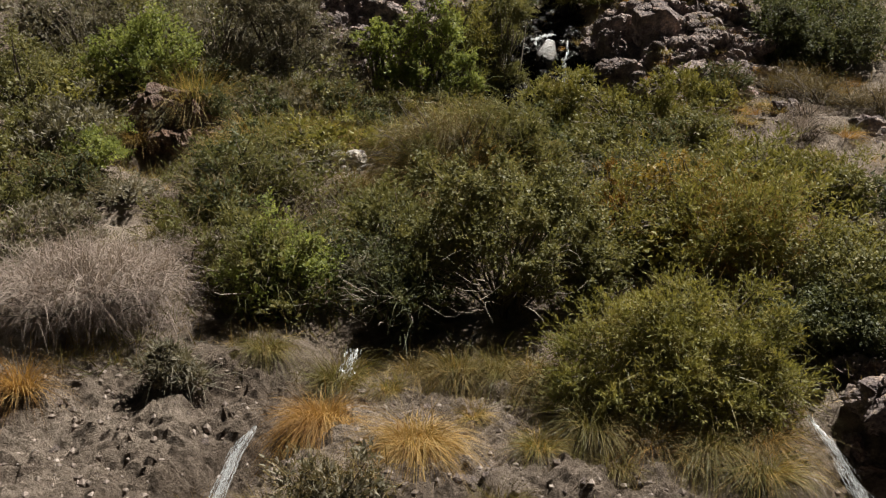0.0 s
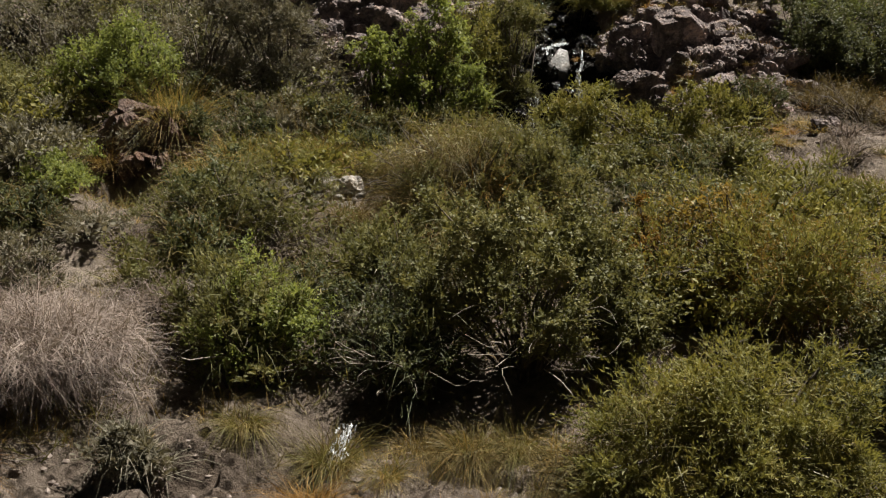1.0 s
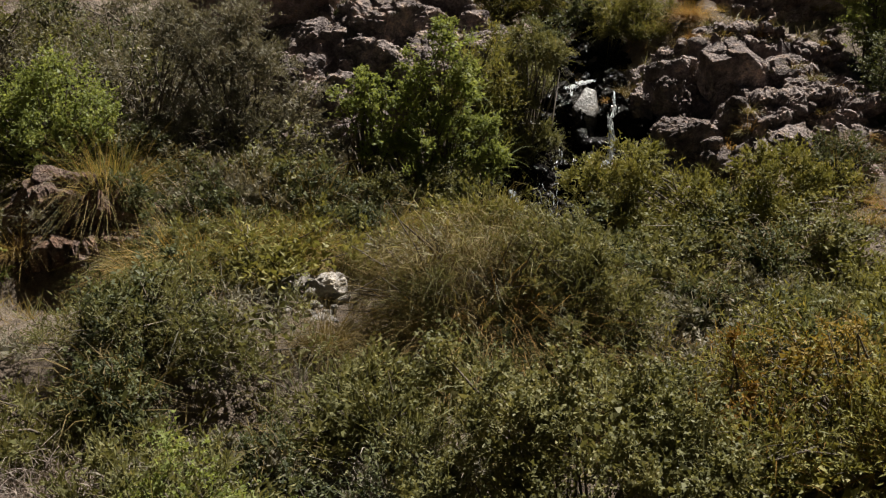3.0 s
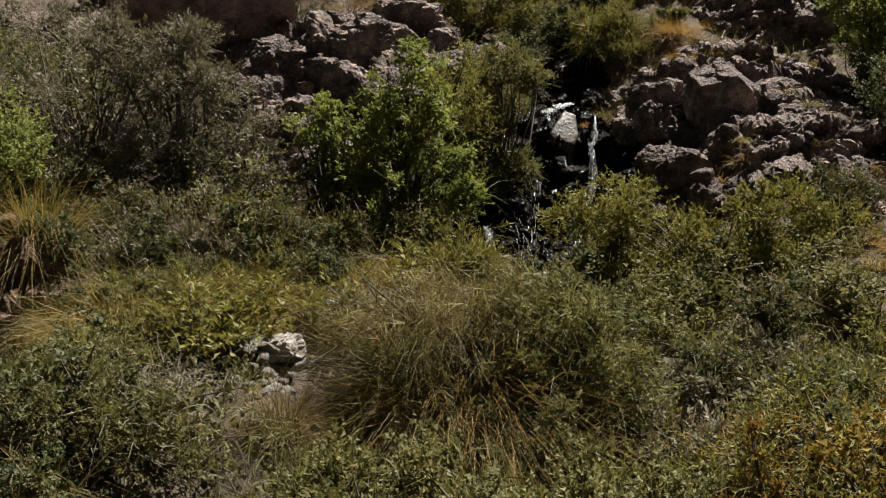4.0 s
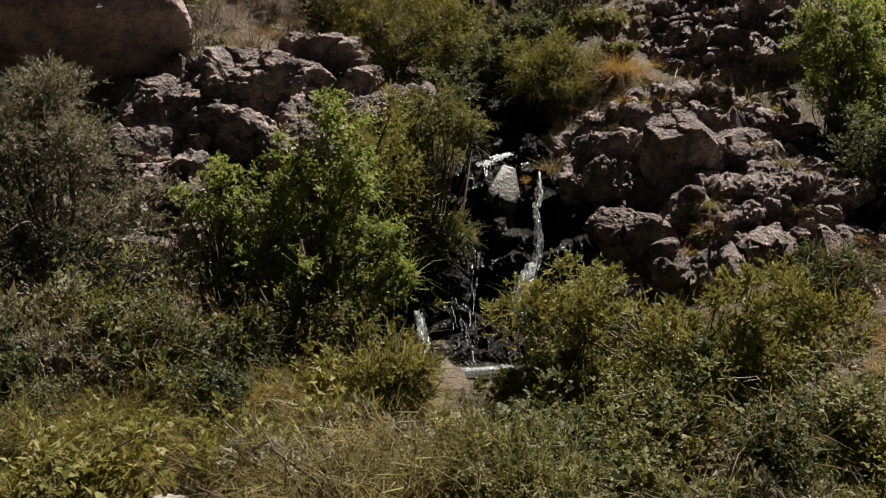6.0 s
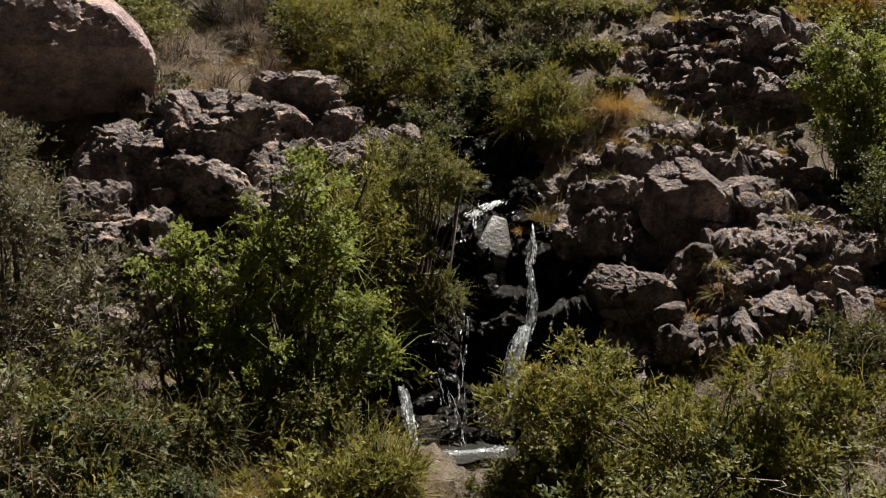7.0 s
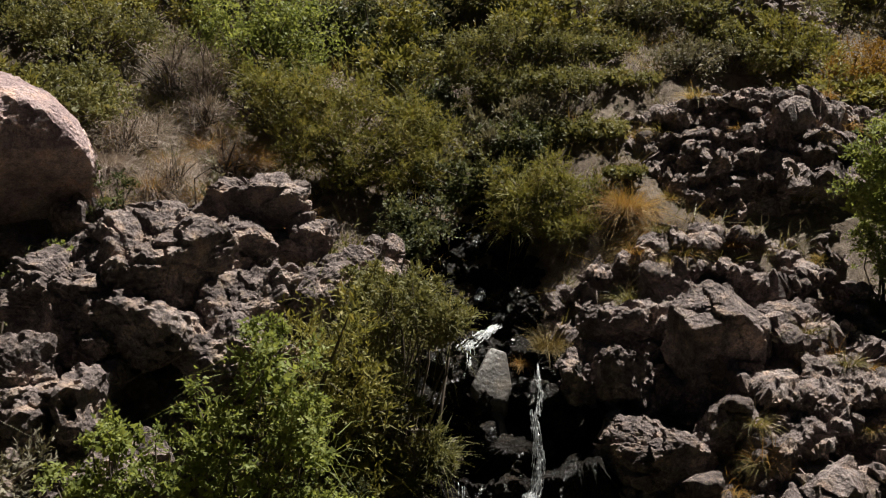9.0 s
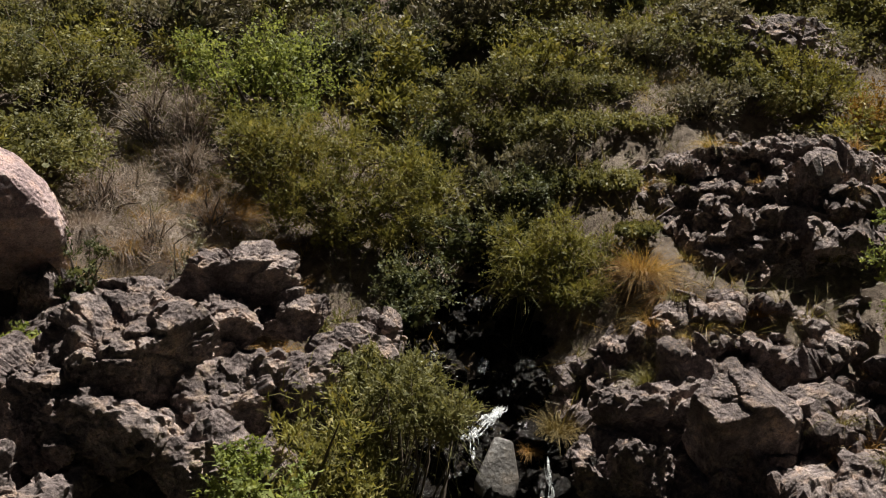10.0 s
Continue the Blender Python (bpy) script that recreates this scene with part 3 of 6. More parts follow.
rock("boulder", (4.45, 21.75, 4.02), (0.66, 0.66, 0.7), 34, ROCK, "large angular boulder with a sheer dark face in the outcrop", 6, 0.5, 0.25, planes=26, front=0.3, dip=0.25)
def wedge_stone(name, corners, mat, label):
    """A smooth slab between eight corners, with rounded edges."""
    at = np.mean(corners, 0)
    bm = bmesh.new()
    for c in corners:
        bm.verts.new(np.array(c) - at)
    bmesh.ops.convex_hull(bm, input=bm.verts[:])
    bmesh.ops.dissolve_limit(bm, angle_limit=0.25, verts=bm.verts[:], edges=bm.edges[:])
    bmesh.ops.bevel(bm, geom=bm.edges[:], offset=0.035, segments=3, affect="EDGES", profile=0.6)
    me = bpy.data.meshes.new(name)
    bm.to_mesh(me)
    bm.free()
    me.materials.append(mat)
    me.polygons.foreach_set("use_smooth", np.full(len(me.polygons), True))
    ob = new(name, me)
    ob.location = at
    return tagged(ob, label, "rock")


wedge_stone("lip_stone", [(2.2, 22.45, 3.9), (2.38, 22.42, 3.84), (1.94, 22.15, 3.56), (2.02, 22.08, 3.42), (2.3, 22.05, 3.4), (2.4, 22.2, 3.55), (2.2, 22.6, 3.5), (2.4, 22.6, 3.5), (2.0, 22.4, 3.2), (2.35, 22.2, 3.15)], WET_STONE, "smooth wet grey slab at the waterfall's lip")
wedge_stone("lip_stone", [(2.14, 22.2, 3.33), (2.26, 22.18, 3.36), (2.18, 22.0, 3.12), (2.32, 21.98, 3.06), (2.14, 22.3, 3.1), (2.36, 22.3, 3.1), (2.2, 22.1, 2.9), (2.34, 22.1, 2.9)], WET_STONE, "small wet grey slab below the waterfall's lip")
rock("flat_stone", (-0.35, 28.6, 6.8), (0.5, 0.3, 0.16), 9, ROCK, "flat grey stone slab on the upper slope", 4, 0.3, 0.6)
rock("boulder", (5.0, 27.5, 6.5), (0.4, 0.35, 0.35), 21, ROCK, "grey boulder among shrubs on the upper slope", 5)
rock("boulder", (8.3, 29.0, 7.7), (1.2, 0.7, 0.6), 22, ROCK, "broad grey boulder high on the slope", 5)
rock("boulder", (4.6, 12.1, 0.5), (0.5, 0.4, 0.35), 23, ROCK, "grey boulder on the bank beside the brook", 5)


# ---- plants ----
def shrub_parts(rng, rx, ry, h, clumps, twigs, per, leaf, width, up=0.5, spread=0.26, lump=0.55, stems=9, low=-0.75, fine=True, thin=False, dome=False, shape=None):
    """Stems from the foot to clumps on an uneven dome; each clump holds leafy twigs."""
    seed = int(rng.integers(9999))
    d = unit(rng.normal(size=(clumps * 5, 3)) * (1, 1, 0.9))
    d = d[(d[:, 2] > low) & ((d[:, 2] > 0.05) | (rng.random(len(d)) < 0.38))][:clumps]
    clumps = len(d)
    lobes = 1 if dome else int(rng.integers(4, 8))
    tall = h * rng.uniform(0.62, 1.08, lobes)
    tall[0] = h
    wide = rng.uniform(0.45, 0.72, lobes)
    mids = np.stack([rng.normal(size=lobes) * 0.42 * rx, rng.normal(size=lobes) * 0.42 * ry, 0.42 * tall], 1)
    if dome:
        wide, mids = np.array([0.95]), np.array([[0, 0, 0.42 * h]])
    radii = np.stack([rx * wide, ry * wide, 0.56 * tall], 1)
    lobe = rng.integers(lobes, size=clumps)
    if shape is not None:
        lobes, mids = len(shape), shape[:, :3]
        radii = shape[:, 3:] * (1, 1, 1)
        lobe = rng.choice(lobes, clumps, p=shape[:, 3] ** 2 / (shape[:, 3] ** 2).sum())
        rx = ry = h_size = 1.6 * float(shape[:, 3].mean())
    else:
        h_size = h
    r = 1 + lump * 1.2 * fbm(d * 1.7 + seed, 3, seed)
    r *= np.where(rng.random(clumps) < 0.25, rng.uniform(0.35, 0.75, clumps), rng.uniform(0.7, 1.12, clumps))
    spots = mids[lobe] + d * r[:, None] * radii[lobe]
    spots[:, 2] = np.maximum(spots[:, 2], 0.06 * h + 0.1 * rng.random(clumps) * h)
    size = 0.92 * spread * (rx + ry + h_size) / 3 * rng.uniform(0.5, 1.25, clumps)
    foot = rng.normal(size=(clumps, 3)) * (0.12 * rx, 0.12 * ry, 0)
    k = np.linspace(0, 1, 4)[None, :, None]
    bow = rng.normal(size=(clumps, 1, 3)) * 0.12 * h
    lift = np.array([0, 0, 0.18 * h])
    paths = foot[:, None] * (1 - k) + spots[:, None] * k + (bow + lift) * k * (1 - k) * 2
    n_main = min(clumps, stems * 6)
    sv, sf = tubes(paths[6:n_main], np.full(n_main - 6, 0.012 + 0.012 * h / 2), np.full(n_main - 6, 0.004), 3)
    c = np.repeat(np.arange(clumps), twigs)
    n = len(c)
    out = d[c] * (1, 1, 0.8)
    way = unit(0.55 * out + np.array([0, 0, up]) + 0.62 * rng.normal(size=(n, 3)))
    length = size[c] * rng.uniform(0.5, 1.35, n)
    start = spots[c] + rng.normal(size=(n, 3)) * size[c][:, None] * 0.22
    sag = np.array([0, 0, -0.12]) * length[:, None]
    k3 = np.array([0, 0.5, 1.0])[None, :, None]
    tw = start[:, None] + way[:, None] * length[:, None, None] * k3 + sag[:, None] * k3**2
    tw = tw[::9, ::2]
    tv, tf = tubes(tw, np.full(len(tw), 0.004), np.full(len(tw), 0.0015), 3)
    t = np.repeat(np.arange(n), per)
    s = rng.uniform(0.15, 1.0, len(t))[:, None]
    base = start[t] + way[t] * length[t][:, None] * s + sag[t] * s**2
    ahead = unit(way[t] * (1.0 if thin else 0.6) + (0.5 if thin else 0.75) * rng.normal(size=(len(t), 3)) + (0, 0, 0.15))
    if thin:
        leaf, width = leaf * 1.45, width * 0.78
    lv, lf = leaves(rng, base, ahead, 1.12 * leaf * rng.uniform(0.6, 1.3, len(t)), 1.35 * width * rng.uniform(0.7, 1.3, len(t)), 0.6 * d[c][t] + (0, 0, 0.6), fine)
    inner = (16 if shape is None else 8) * clumps
    e = unit(rng.normal(size=(inner, 3)))
    own = rng.integers(lobes, size=inner)
    spot = mids[own] + e * radii[own] * (0.7 * rng.random((inner, 1)) ** 0.4)
    spot[:, 2] = np.maximum(spot[:, 2], 0.05 * h)
    iv, jf = leaves(rng, spot, unit(rng.normal(size=(inner, 3))), np.full(inner, 0.085), np.full(inner, 0.055), unit(rng.normal(size=(inner, 3))), fine)
    lv, lf = np.concatenate([lv, iv]), np.concatenate([lf, jf + len(lv)])
    return (paths[:6], mids, radii), (sv, sf), (tv, tf), (lv, lf)


def add_stems(ob, main, h, name):
    """The main stems, each a part of its own."""
    for path in main:
        v, f = tubes(path[None], np.full(1, 0.016 + 0.014 * h), np.full(1, 0.006), 6)
        part(name, mesh_of(name, v, f, BARK, True), ob)


def shrub(x, y, top, rx, ry, leaf_mat, seed, label, name="shrub", leaf=0.04, width=0.018, clumps=60, twigs=22, per=11,
          up=0.5, spread=0.26, lump=0.55, sunk=0.06, bare=0, twig_mat=None, category="shrub", low=-0.75, foot=None, shoots=0, shoot_mat=None, dome=False, lobes=None):
    """lobes: rows of x, y, z in the world and a radius, where the crown's masses are known."""
    rng = np.random.default_rng(seed)
    z = (ground_z(x, y) if foot is None else foot) - sunk
    ob = new(name)
    ob.location = (x, y, z)
    tagged(ob, label, category)
    shape = None if lobes is None else np.array(lobes, float) - (x, y, z, 0)
    (main, mids, radii), (sv, sf), (tv, tf), (lv, lf) = shrub_parts(rng, 1.1 * rx, 1.1 * ry, top - z, clumps, twigs, int(per * (0.86 if y < 26 else 0.7)), leaf, width, up, spread, lump, low=low, dome=dome, shape=shape, fine=False, thin=leaf_mat in (LEAF_YELLOW, LEAF_GREY) or (leaf_mat == LEAF_OLIVE and width < 0.0175))
    add_stems(ob, main, top - z, "trunk" if category == "tree" else "stem")
    tagged(part("branching", mesh_of("branching", sv, sf, BARK, True), ob), kind="stuff")
    tagged(part("twig_growth", mesh_of("twig_growth", tv, tf, twig_mat or BARK), ob), kind="stuff")
    if per:
        part("foliage", mesh_of("foliage", lv, lf, leaf_mat), ob)
    if shoots:
        h = top - z
        d = unit(rng.normal(size=(shoots, 3)) * (1, 1, 0.9) + (0, 0, 0.2))
        own = rng.integers(len(mids), size=shoots)
        start = mids[own] + d * radii[own] * rng.uniform(0.5, 1.0, (shoots, 1))
        start[:, 2] = np.maximum(start[:, 2], 0.06)
        way = unit(0.7 * d + (0, 0, up * 0.8) + 0.5 * rng.normal(size=(shoots, 3)))
        gv, gf = strips(rng, start, way, 0.1 + 0.4 * rng.random(shoots) ** 2, rng.uniform(0.006, 0.012, shoots), rng.uniform(0.1, 0.7, shoots), 2)
        tagged(part("shoot_growth", mesh_of("shoot_growth", gv, gf, shoot_mat or leaf_mat), ob), kind="stuff")
    if bare:
        h = top - z
        a = rng.uniform(0, 2 * np.pi, bare)
        d = np.stack([np.cos(a) * rx, np.sin(a) * ry - 0.5 * ry, rng.uniform(0.2, 0.75, bare) * h], 1) * rng.uniform(0.6, 0.95, (bare, 1))
        k = np.linspace(0, 1, 7)[None, :, None]
        start = d * 0.45 + (0, 0, 0.1 * h)
        paths = start[:, None] * (1 - k) + d[:, None] * k + rng.normal(size=(bare, 1, 3)) * 0.13 * k * (1 - k) * 4 + rng.normal(size=(bare, 7, 3)) * 0.007
        for path in paths:
            bv, bf = tubes(path[None], rng.uniform(0.003, 0.0075, 1), np.full(1, 0.002), 4)
            part("dead_branch", mesh_of("dead_branch", bv, bf, DEAD_WOOD, True), ob, "bleached bare branch")
    return ob


def tussock(x, y, h, r, mat, seed, label, blades=700, width=0.009, bend=0.55, plumes=0, foot=None, upright=0.55, name="tussock_grass", mix=None):
    """A clump of long arching blades from one foot."""
    rng = np.random.default_rng(seed)
    ob = new(name)
    ob.location = (x, y, (ground_z(x, y) if foot is None else foot) - 0.03)
    tagged(ob, label, "grass")
    blades = int(blades * 1.2)
    for k, (m, n) in enumerate(((mat, blades), (mix, blades // 2))):
        if m is None:
            continue
        a = rng.uniform(0, 2 * np.pi, n)
        base = np.stack([np.cos(a), np.sin(a), 0 * a], 1) * (0.35 * r * np.sqrt(rng.random(n)))[:, None]
        lean = unit(np.stack([np.cos(a), np.sin(a), 0 * a], 1) * rng.uniform(0.1, 1.1, n)[:, None] * r / h * 1.1 + (0, -0.3, upright + 0.5) + 0.3 * rng.normal(size=(n, 3)))
        v, f = strips(rng, base, lean, h * rng.uniform(0.5, 1.35, n), 0.75 * width * rng.uniform(0.6, 1.3, n), 1.25 * bend * rng.uniform(0.3, 1.4, n), 3)
        tagged(part("blade_growth", mesh_of("blade_growth", v, f, m), ob), kind="stuff")
    return ob


def twig_bush(x, y, top, rx, ry, mat, seed, label, twigs=70, clumps=60, name="dry_shrub", fine=0.3, per=3, droop=0.3, mix=None, bare=0):
    """A leafless or broom-like bush of very many fine stalks."""
    rng = np.random.default_rng(seed)
    z = ground_z(x, y) - 0.05
    h = top - z
    ob = new(name)
    ob.location = (x, y, z)
    tagged(ob, label, "shrub")
    (main, *_), (sv, sf), _, _ = shrub_parts(rng, rx, ry, h, clumps, 1, 1, 0.02, 0.01)
    add_stems(ob, main, h, "stem")
    tagged(part("branching", mesh_of("branching", sv, sf, BARK, True), ob), kind="stuff")
    n = clumps * twigs
    d = unit(rng.normal(size=(n, 3)) * (1, 1, 0.8) + (0, 0, 0.35))
    lum = 1 + 0.95 * fbm(d * 2.6 + seed, 3, seed)
    start = np.array([0, 0, 0.3 * h]) + d * (rx, ry, 0.55 * h) * (lum * rng.uniform(0.35, 0.95, n))[:, None]
    keep = (start[:, 2] > 0.38 * h) | (rng.random(n) < 0.75)
    start, d = start[keep], d[keep]
    n = len(start)
    start[:, 2] = np.maximum(start[:, 2], 0.05)
    way = unit(0.6 * d + (0, 0, 0.25) + 0.7 * rng.normal(size=(n, 3)))
    v, f = strips(rng, start, way, fine * h * rng.uniform(0.4, 1.3, n), rng.uniform(0.004, 0.009, n), droop * rng.uniform(0.1, 1.4, n), per)
    tagged(part("stalk_growth", mesh_of("stalk_growth", v, f, mat), ob), kind="stuff")
    if mix:
        pick = slice(0, n // 3)
        way = unit(0.5 * d[pick] + (0, 0, 0.5) + 0.5 * rng.normal(size=d[pick].shape))
        v, f = strips(rng, start[pick] * (1.03, 1.03, 1.05), way, 0.32 * rng.uniform(0.4, 1.4, len(way)), rng.uniform(0.007, 0.014, len(way)), rng.uniform(0.5, 1.5, len(way)), 2)
        tagged(part("blade_growth", mesh_of("blade_growth", v, f, mix), ob), kind="stuff")
    for _ in range(bare):
        a, k = rng.uniform(0, 6.28), np.linspace(0, 1, 6)[:, None]
        tip = np.array([math.cos(a) * rx, math.sin(a) * ry, h * rng.uniform(0.15, 0.8)]) * rng.uniform(0.8, 1.05)
        path = tip * (0.55 + 0.45 * k) + rng.normal(size=3) * 0.3 * k * (1 - k) + rng.normal(size=(6, 3)) * 0.015
        bv, bf = tubes(path[None], rng.uniform(0.003, 0.007, 1), np.full(1, 0.002), 4)
        part("dead_branch", mesh_of("dead_branch", bv, bf, DEAD_WOOD, True), ob, "bleached bare stalk")
    return ob


# Bushes along the brook, from the bank up to the waterfall
shrub(2.4, 10.2, 1.2, 1.15, 0.9, LEAF_YELLOW, 101, "dense yellow-green domed shrub with drooping fine twigs on the bank", leaf=0.036, width=0.012, clumps=190, twigs=24, per=14, up=0.1, lump=0.3, spread=0.34, shoots=3500, shoot_mat=REED,
      lobes=[(2.4, 10.3, 0.6, 0.6), (1.75, 10.2, 0.35, 0.55), (3.0, 10.2, 0.45, 0.55), (2.4, 9.85, 0.2, 0.6), (1.65, 9.8, 0.05, 0.42), (3.1, 9.8, 0.1, 0.42)])
shrub(0.75, 12.1, 2.05, 1.25, 1.2, LEAF_OLIVE, 102, "large olive-green leafy shrub with bare branches inside", leaf=0.036, width=0.018, clumps=190, twigs=22, per=12, bare=48, shoots=1500, spread=0.34,
      lobes=[(0.3, 12.2, 1.6, 0.42), (0.85, 12.3, 1.7, 0.45), (1.35, 12.1, 1.35, 0.45), (1.75, 11.9, 0.95, 0.36), (0.45, 11.8, 1.15, 0.4), (-0.1, 11.9, 1.15, 0.38), (1.0, 11.6, 0.95, 0.36), (1.45, 12.6, 1.6, 0.4), (0.1, 12.8, 1.7, 0.45)])
shrub(3.55, 13.3, 2.25, 1.55, 1.25, LEAF_YELLOW, 103, "broad yellow-olive shrub tinged orange", leaf=0.036, width=0.014, clumps=140, twigs=24, per=11, shoots=2600, shoot_mat=LEAF_RUST)
shrub(5.0, 11.9, 1.35, 0.9, 0.8, LEAF_OLIVE, 104, "green shrub beside the brook", leaf=0.042, width=0.02, clumps=90, twigs=22, per=10, shoots=1500)
shrub(1.75, 11.9, 1.35, 0.5, 0.5, LEAF_OLIVE, 131, "small leafy green shrub in front of larger bushes", leaf=0.05, width=0.028, clumps=24, twigs=20, per=9, bare=10)
shrub(-2.1, 11.9, 1.55, 0.85, 0.8, LEAF_OLIVE, 105, "olive shrub with a bright green crown above dark shade", leaf=0.038, width=0.017, clumps=90, twigs=22, per=11, bare=14, shoots=1500)
shrub(-1.85, 11.8, 1.6, 0.6, 0.5, LEAF_BRIGHT, 132, "bright green leafy shoots among olive shrubs", leaf=0.036, width=0.015, clumps=50, twigs=20, per=11, low=-0.2)
shrub(-0.6, 11.9, 1.5, 0.75, 0.7, LEAF_DARK, 106, "dark shrub full of bare arching branches", leaf=0.036, width=0.016, clumps=80, twigs=18, per=8, bare=50, shoots=1500)
shrub(-2.7, 14.7, 2.35, 1.15, 0.95, LEAF_OLIVE, 107, "grey-olive fine-leaved rounded shrub", leaf=0.03, width=0.011, clumps=80, twigs=24, per=11, bare=12, twig_mat=GREY_TWIG, shoots=1500, shoot_mat=LEAF_GREY)
shrub(-0.75, 13.6, 1.75, 0.8, 0.7, LEAF_OLIVE, 108, "olive shrub mixed with dry stems", leaf=0.034, width=0.013, clumps=50, twigs=22, per=10, bare=12, shoots=1500)
twig_bush(-4.0, 11.4, 1.5, 1.15, 0.95, GREY_TWIG, 109, "leafless grey-pink dry shrub of dense fine twigs", twigs=200, clumps=80, per=3, fine=0.36, droop=0.55)
twig_bush(-3.0, 12.6, 1.5, 0.7, 0.6, GREY_TWIG, 133, "dry grey shrub with tangled twigs", twigs=60, clumps=40)
twig_bush(0.05, 15.55, 3.05, 1.0, 0.85, BROOM, 110, "tall brown broom-like bush with dry stalks", twigs=120, clumps=80, fine=0.2, per=2, droop=0.9, mix=REED, bare=24)
tussock(0.05, 15.35, 1.45, 0.9, REED, 171, "great drooping grass clump grown into the broom bush", blades=1500, width=0.011, bend=0.75, mix=STRAW)
tussock(-0.55, 15.3, 1.1, 0.7, BROOM, 172, "brown drooping grass clump at the foot of the broom bush", blades=900, width=0.01, bend=0.8, mix=REED)
tussock(0.4, 15.45, 1.7, 0.75, STRAW_RUST, 173, "straw-coloured drooping grass crown of the broom bush", blades=1100, width=0.01, bend=0.7, mix=STRAW)
shrub(0.8, 15.2, 2.9, 0.8, 0.75, LEAF_OLIVE, 170, "sparse olive shrub grown through with dry brown stalks", leaf=0.03, width=0.011, clumps=70, twigs=20, per=9, shoots=1500, shoot_mat=REED, spread=0.34,
      lobes=[(0.75, 15.5, 2.45, 0.36), (0.4, 15.3, 2.2, 0.36), (0.6, 15.0, 1.8, 0.4), (-0.2, 15.0, 1.9, 0.35)])
shrub(1.15, 15.0, 2.6, 0.85, 0.85, LEAF_OLIVE, 111, "olive shrub leaning against the brown broom bush", leaf=0.034, width=0.013, clumps=90, twigs=22, per=11, shoots=1500, spread=0.34,
      lobes=[(1.2, 15.3, 2.3, 0.36), (0.95, 15.0, 2.0, 0.4), (1.45, 15.0, 1.8, 0.38), (1.1, 14.6, 1.5, 0.4), (1.7, 15.2, 1.5, 0.3)])
shrub(3.4, 18.3, 3.1, 1.85, 1.15, LEAF_YELLOW, 112, "broad olive-green shrub below the waterfall", leaf=0.036, width=0.018, clumps=190, twigs=22, per=11, bare=20, shoots=1600, spread=0.32,
      lobes=[(1.8, 18.6, 2.75, 0.34), (2.3, 18.5, 2.75, 0.4), (3.1, 18.5, 2.55, 0.45), (4.0, 18.4, 2.75, 0.45), (4.65, 18.4, 2.6, 0.4), (3.0, 18.0, 2.0, 0.45), (4.2, 18.0, 2.0, 0.5), (2.2, 18.2, 2.1, 0.45), (4.95, 18.2, 2.1, 0.28), (3.6, 18.2, 2.3, 0.4)])
shrub(2.45, 19.2, 3.1, 0.55, 0.5, LEAF_OLIVE, 134, "leafy green shrub at the pool's edge", leaf=0.05, width=0.024, clumps=26, twigs=20, per=10)
shrub(3.6, 15.6, 2.1, 1.3, 0.95, LEAF_OLIVE, 113, "green shrub with light yellow tips", leaf=0.038, width=0.016, clumps=80, twigs=24, per=11, bare=10, shoots=2500)
shrub(2.3, 16.3, 1.85, 0.6, 0.6, LEAF_DARK, 135, "dark green shrub in a shaded gap", leaf=0.04, width=0.018, clumps=34, twigs=18, per=9)
shrub(5.3, 15.2, 2.2, 0.8, 0.8, LEAF_YELLOW, 136, "yellow-green shrub below the gravel slope", leaf=0.036, width=0.014, clumps=50, twigs=22, per=10)
shrub(-5.7, 15.8, 2.35, 0.7, 0.6, LEAF_BRIGHT, 114, "bright green upright shrub", leaf=0.04, width=0.014, clumps=40, twigs=22, per=11, up=0.6)
shrub(-6.9, 15.3, 2.4, 1.0, 0.8, LEAF_OLIVE, 115, "dark olive shrub beside a bright green one", clumps=60)
shrub(-4.6, 14.6, 1.7, 0.8, 0.7, LEAF_GREY, 137, "low grey-green shrub with dry grass", leaf=0.03, width=0.011, clumps=46, twigs=20, per=10, twig_mat=GREY_TWIG)
shrub(-5.2, 18.7, 4.2, 0.9, 0.8, LEAF_BRIGHT, 116, "bright green leafy shrub on the upper bank", leaf=0.042, width=0.018, clumps=110, twigs=18, per=11, spread=0.34,
      lobes=[(-5.05, 18.7, 3.85, 0.42), (-5.6, 18.7, 3.6, 0.42), (-4.6, 18.6, 3.4, 0.34), (-5.2, 18.4, 3.2, 0.5), (-5.95, 18.6, 3.3, 0.35)])
shrub(-7.3, 18.6, 3.9, 1.2, 1.0, LEAF_OLIVE, 117, "olive shrub on the upper bank", clumps=70)
shrub(-6.6, 17.6, 3.0, 1.0, 0.8, LEAF_GREY, 138, "grey-brown shrub in shade", leaf=0.034, width=0.014, clumps=60, twigs=20, per=9, bare=15)
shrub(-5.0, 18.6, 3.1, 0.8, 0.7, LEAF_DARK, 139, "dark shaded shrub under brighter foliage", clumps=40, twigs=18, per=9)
shrub(-2.9, 19.75, 4.9, 1.35, 1.15, LEAF_GREY, 118, "tall grey-olive small tree with fine leaves", name="small_tree", leaf=0.034, width=0.013, clumps=190, twigs=22, per=12, up=0.5, bare=15, twig_mat=GREY_TWIG, category="tree", shoots=2500, shoot_mat=LEAF_GREY, spread=0.34,
      lobes=[(-2.65, 19.8, 4.15, 0.42), (-3.3, 19.8, 4.15, 0.45), (-2.2, 19.7, 3.5, 0.4), (-1.8, 19.6, 2.95, 0.34), (-3.0, 19.4, 3.3, 0.5), (-3.7, 19.6, 3.3, 0.45), (-2.4, 19.4, 2.7, 0.42), (-3.0, 20.0, 4.7, 0.34), (-3.7, 19.9, 4.6, 0.4)])
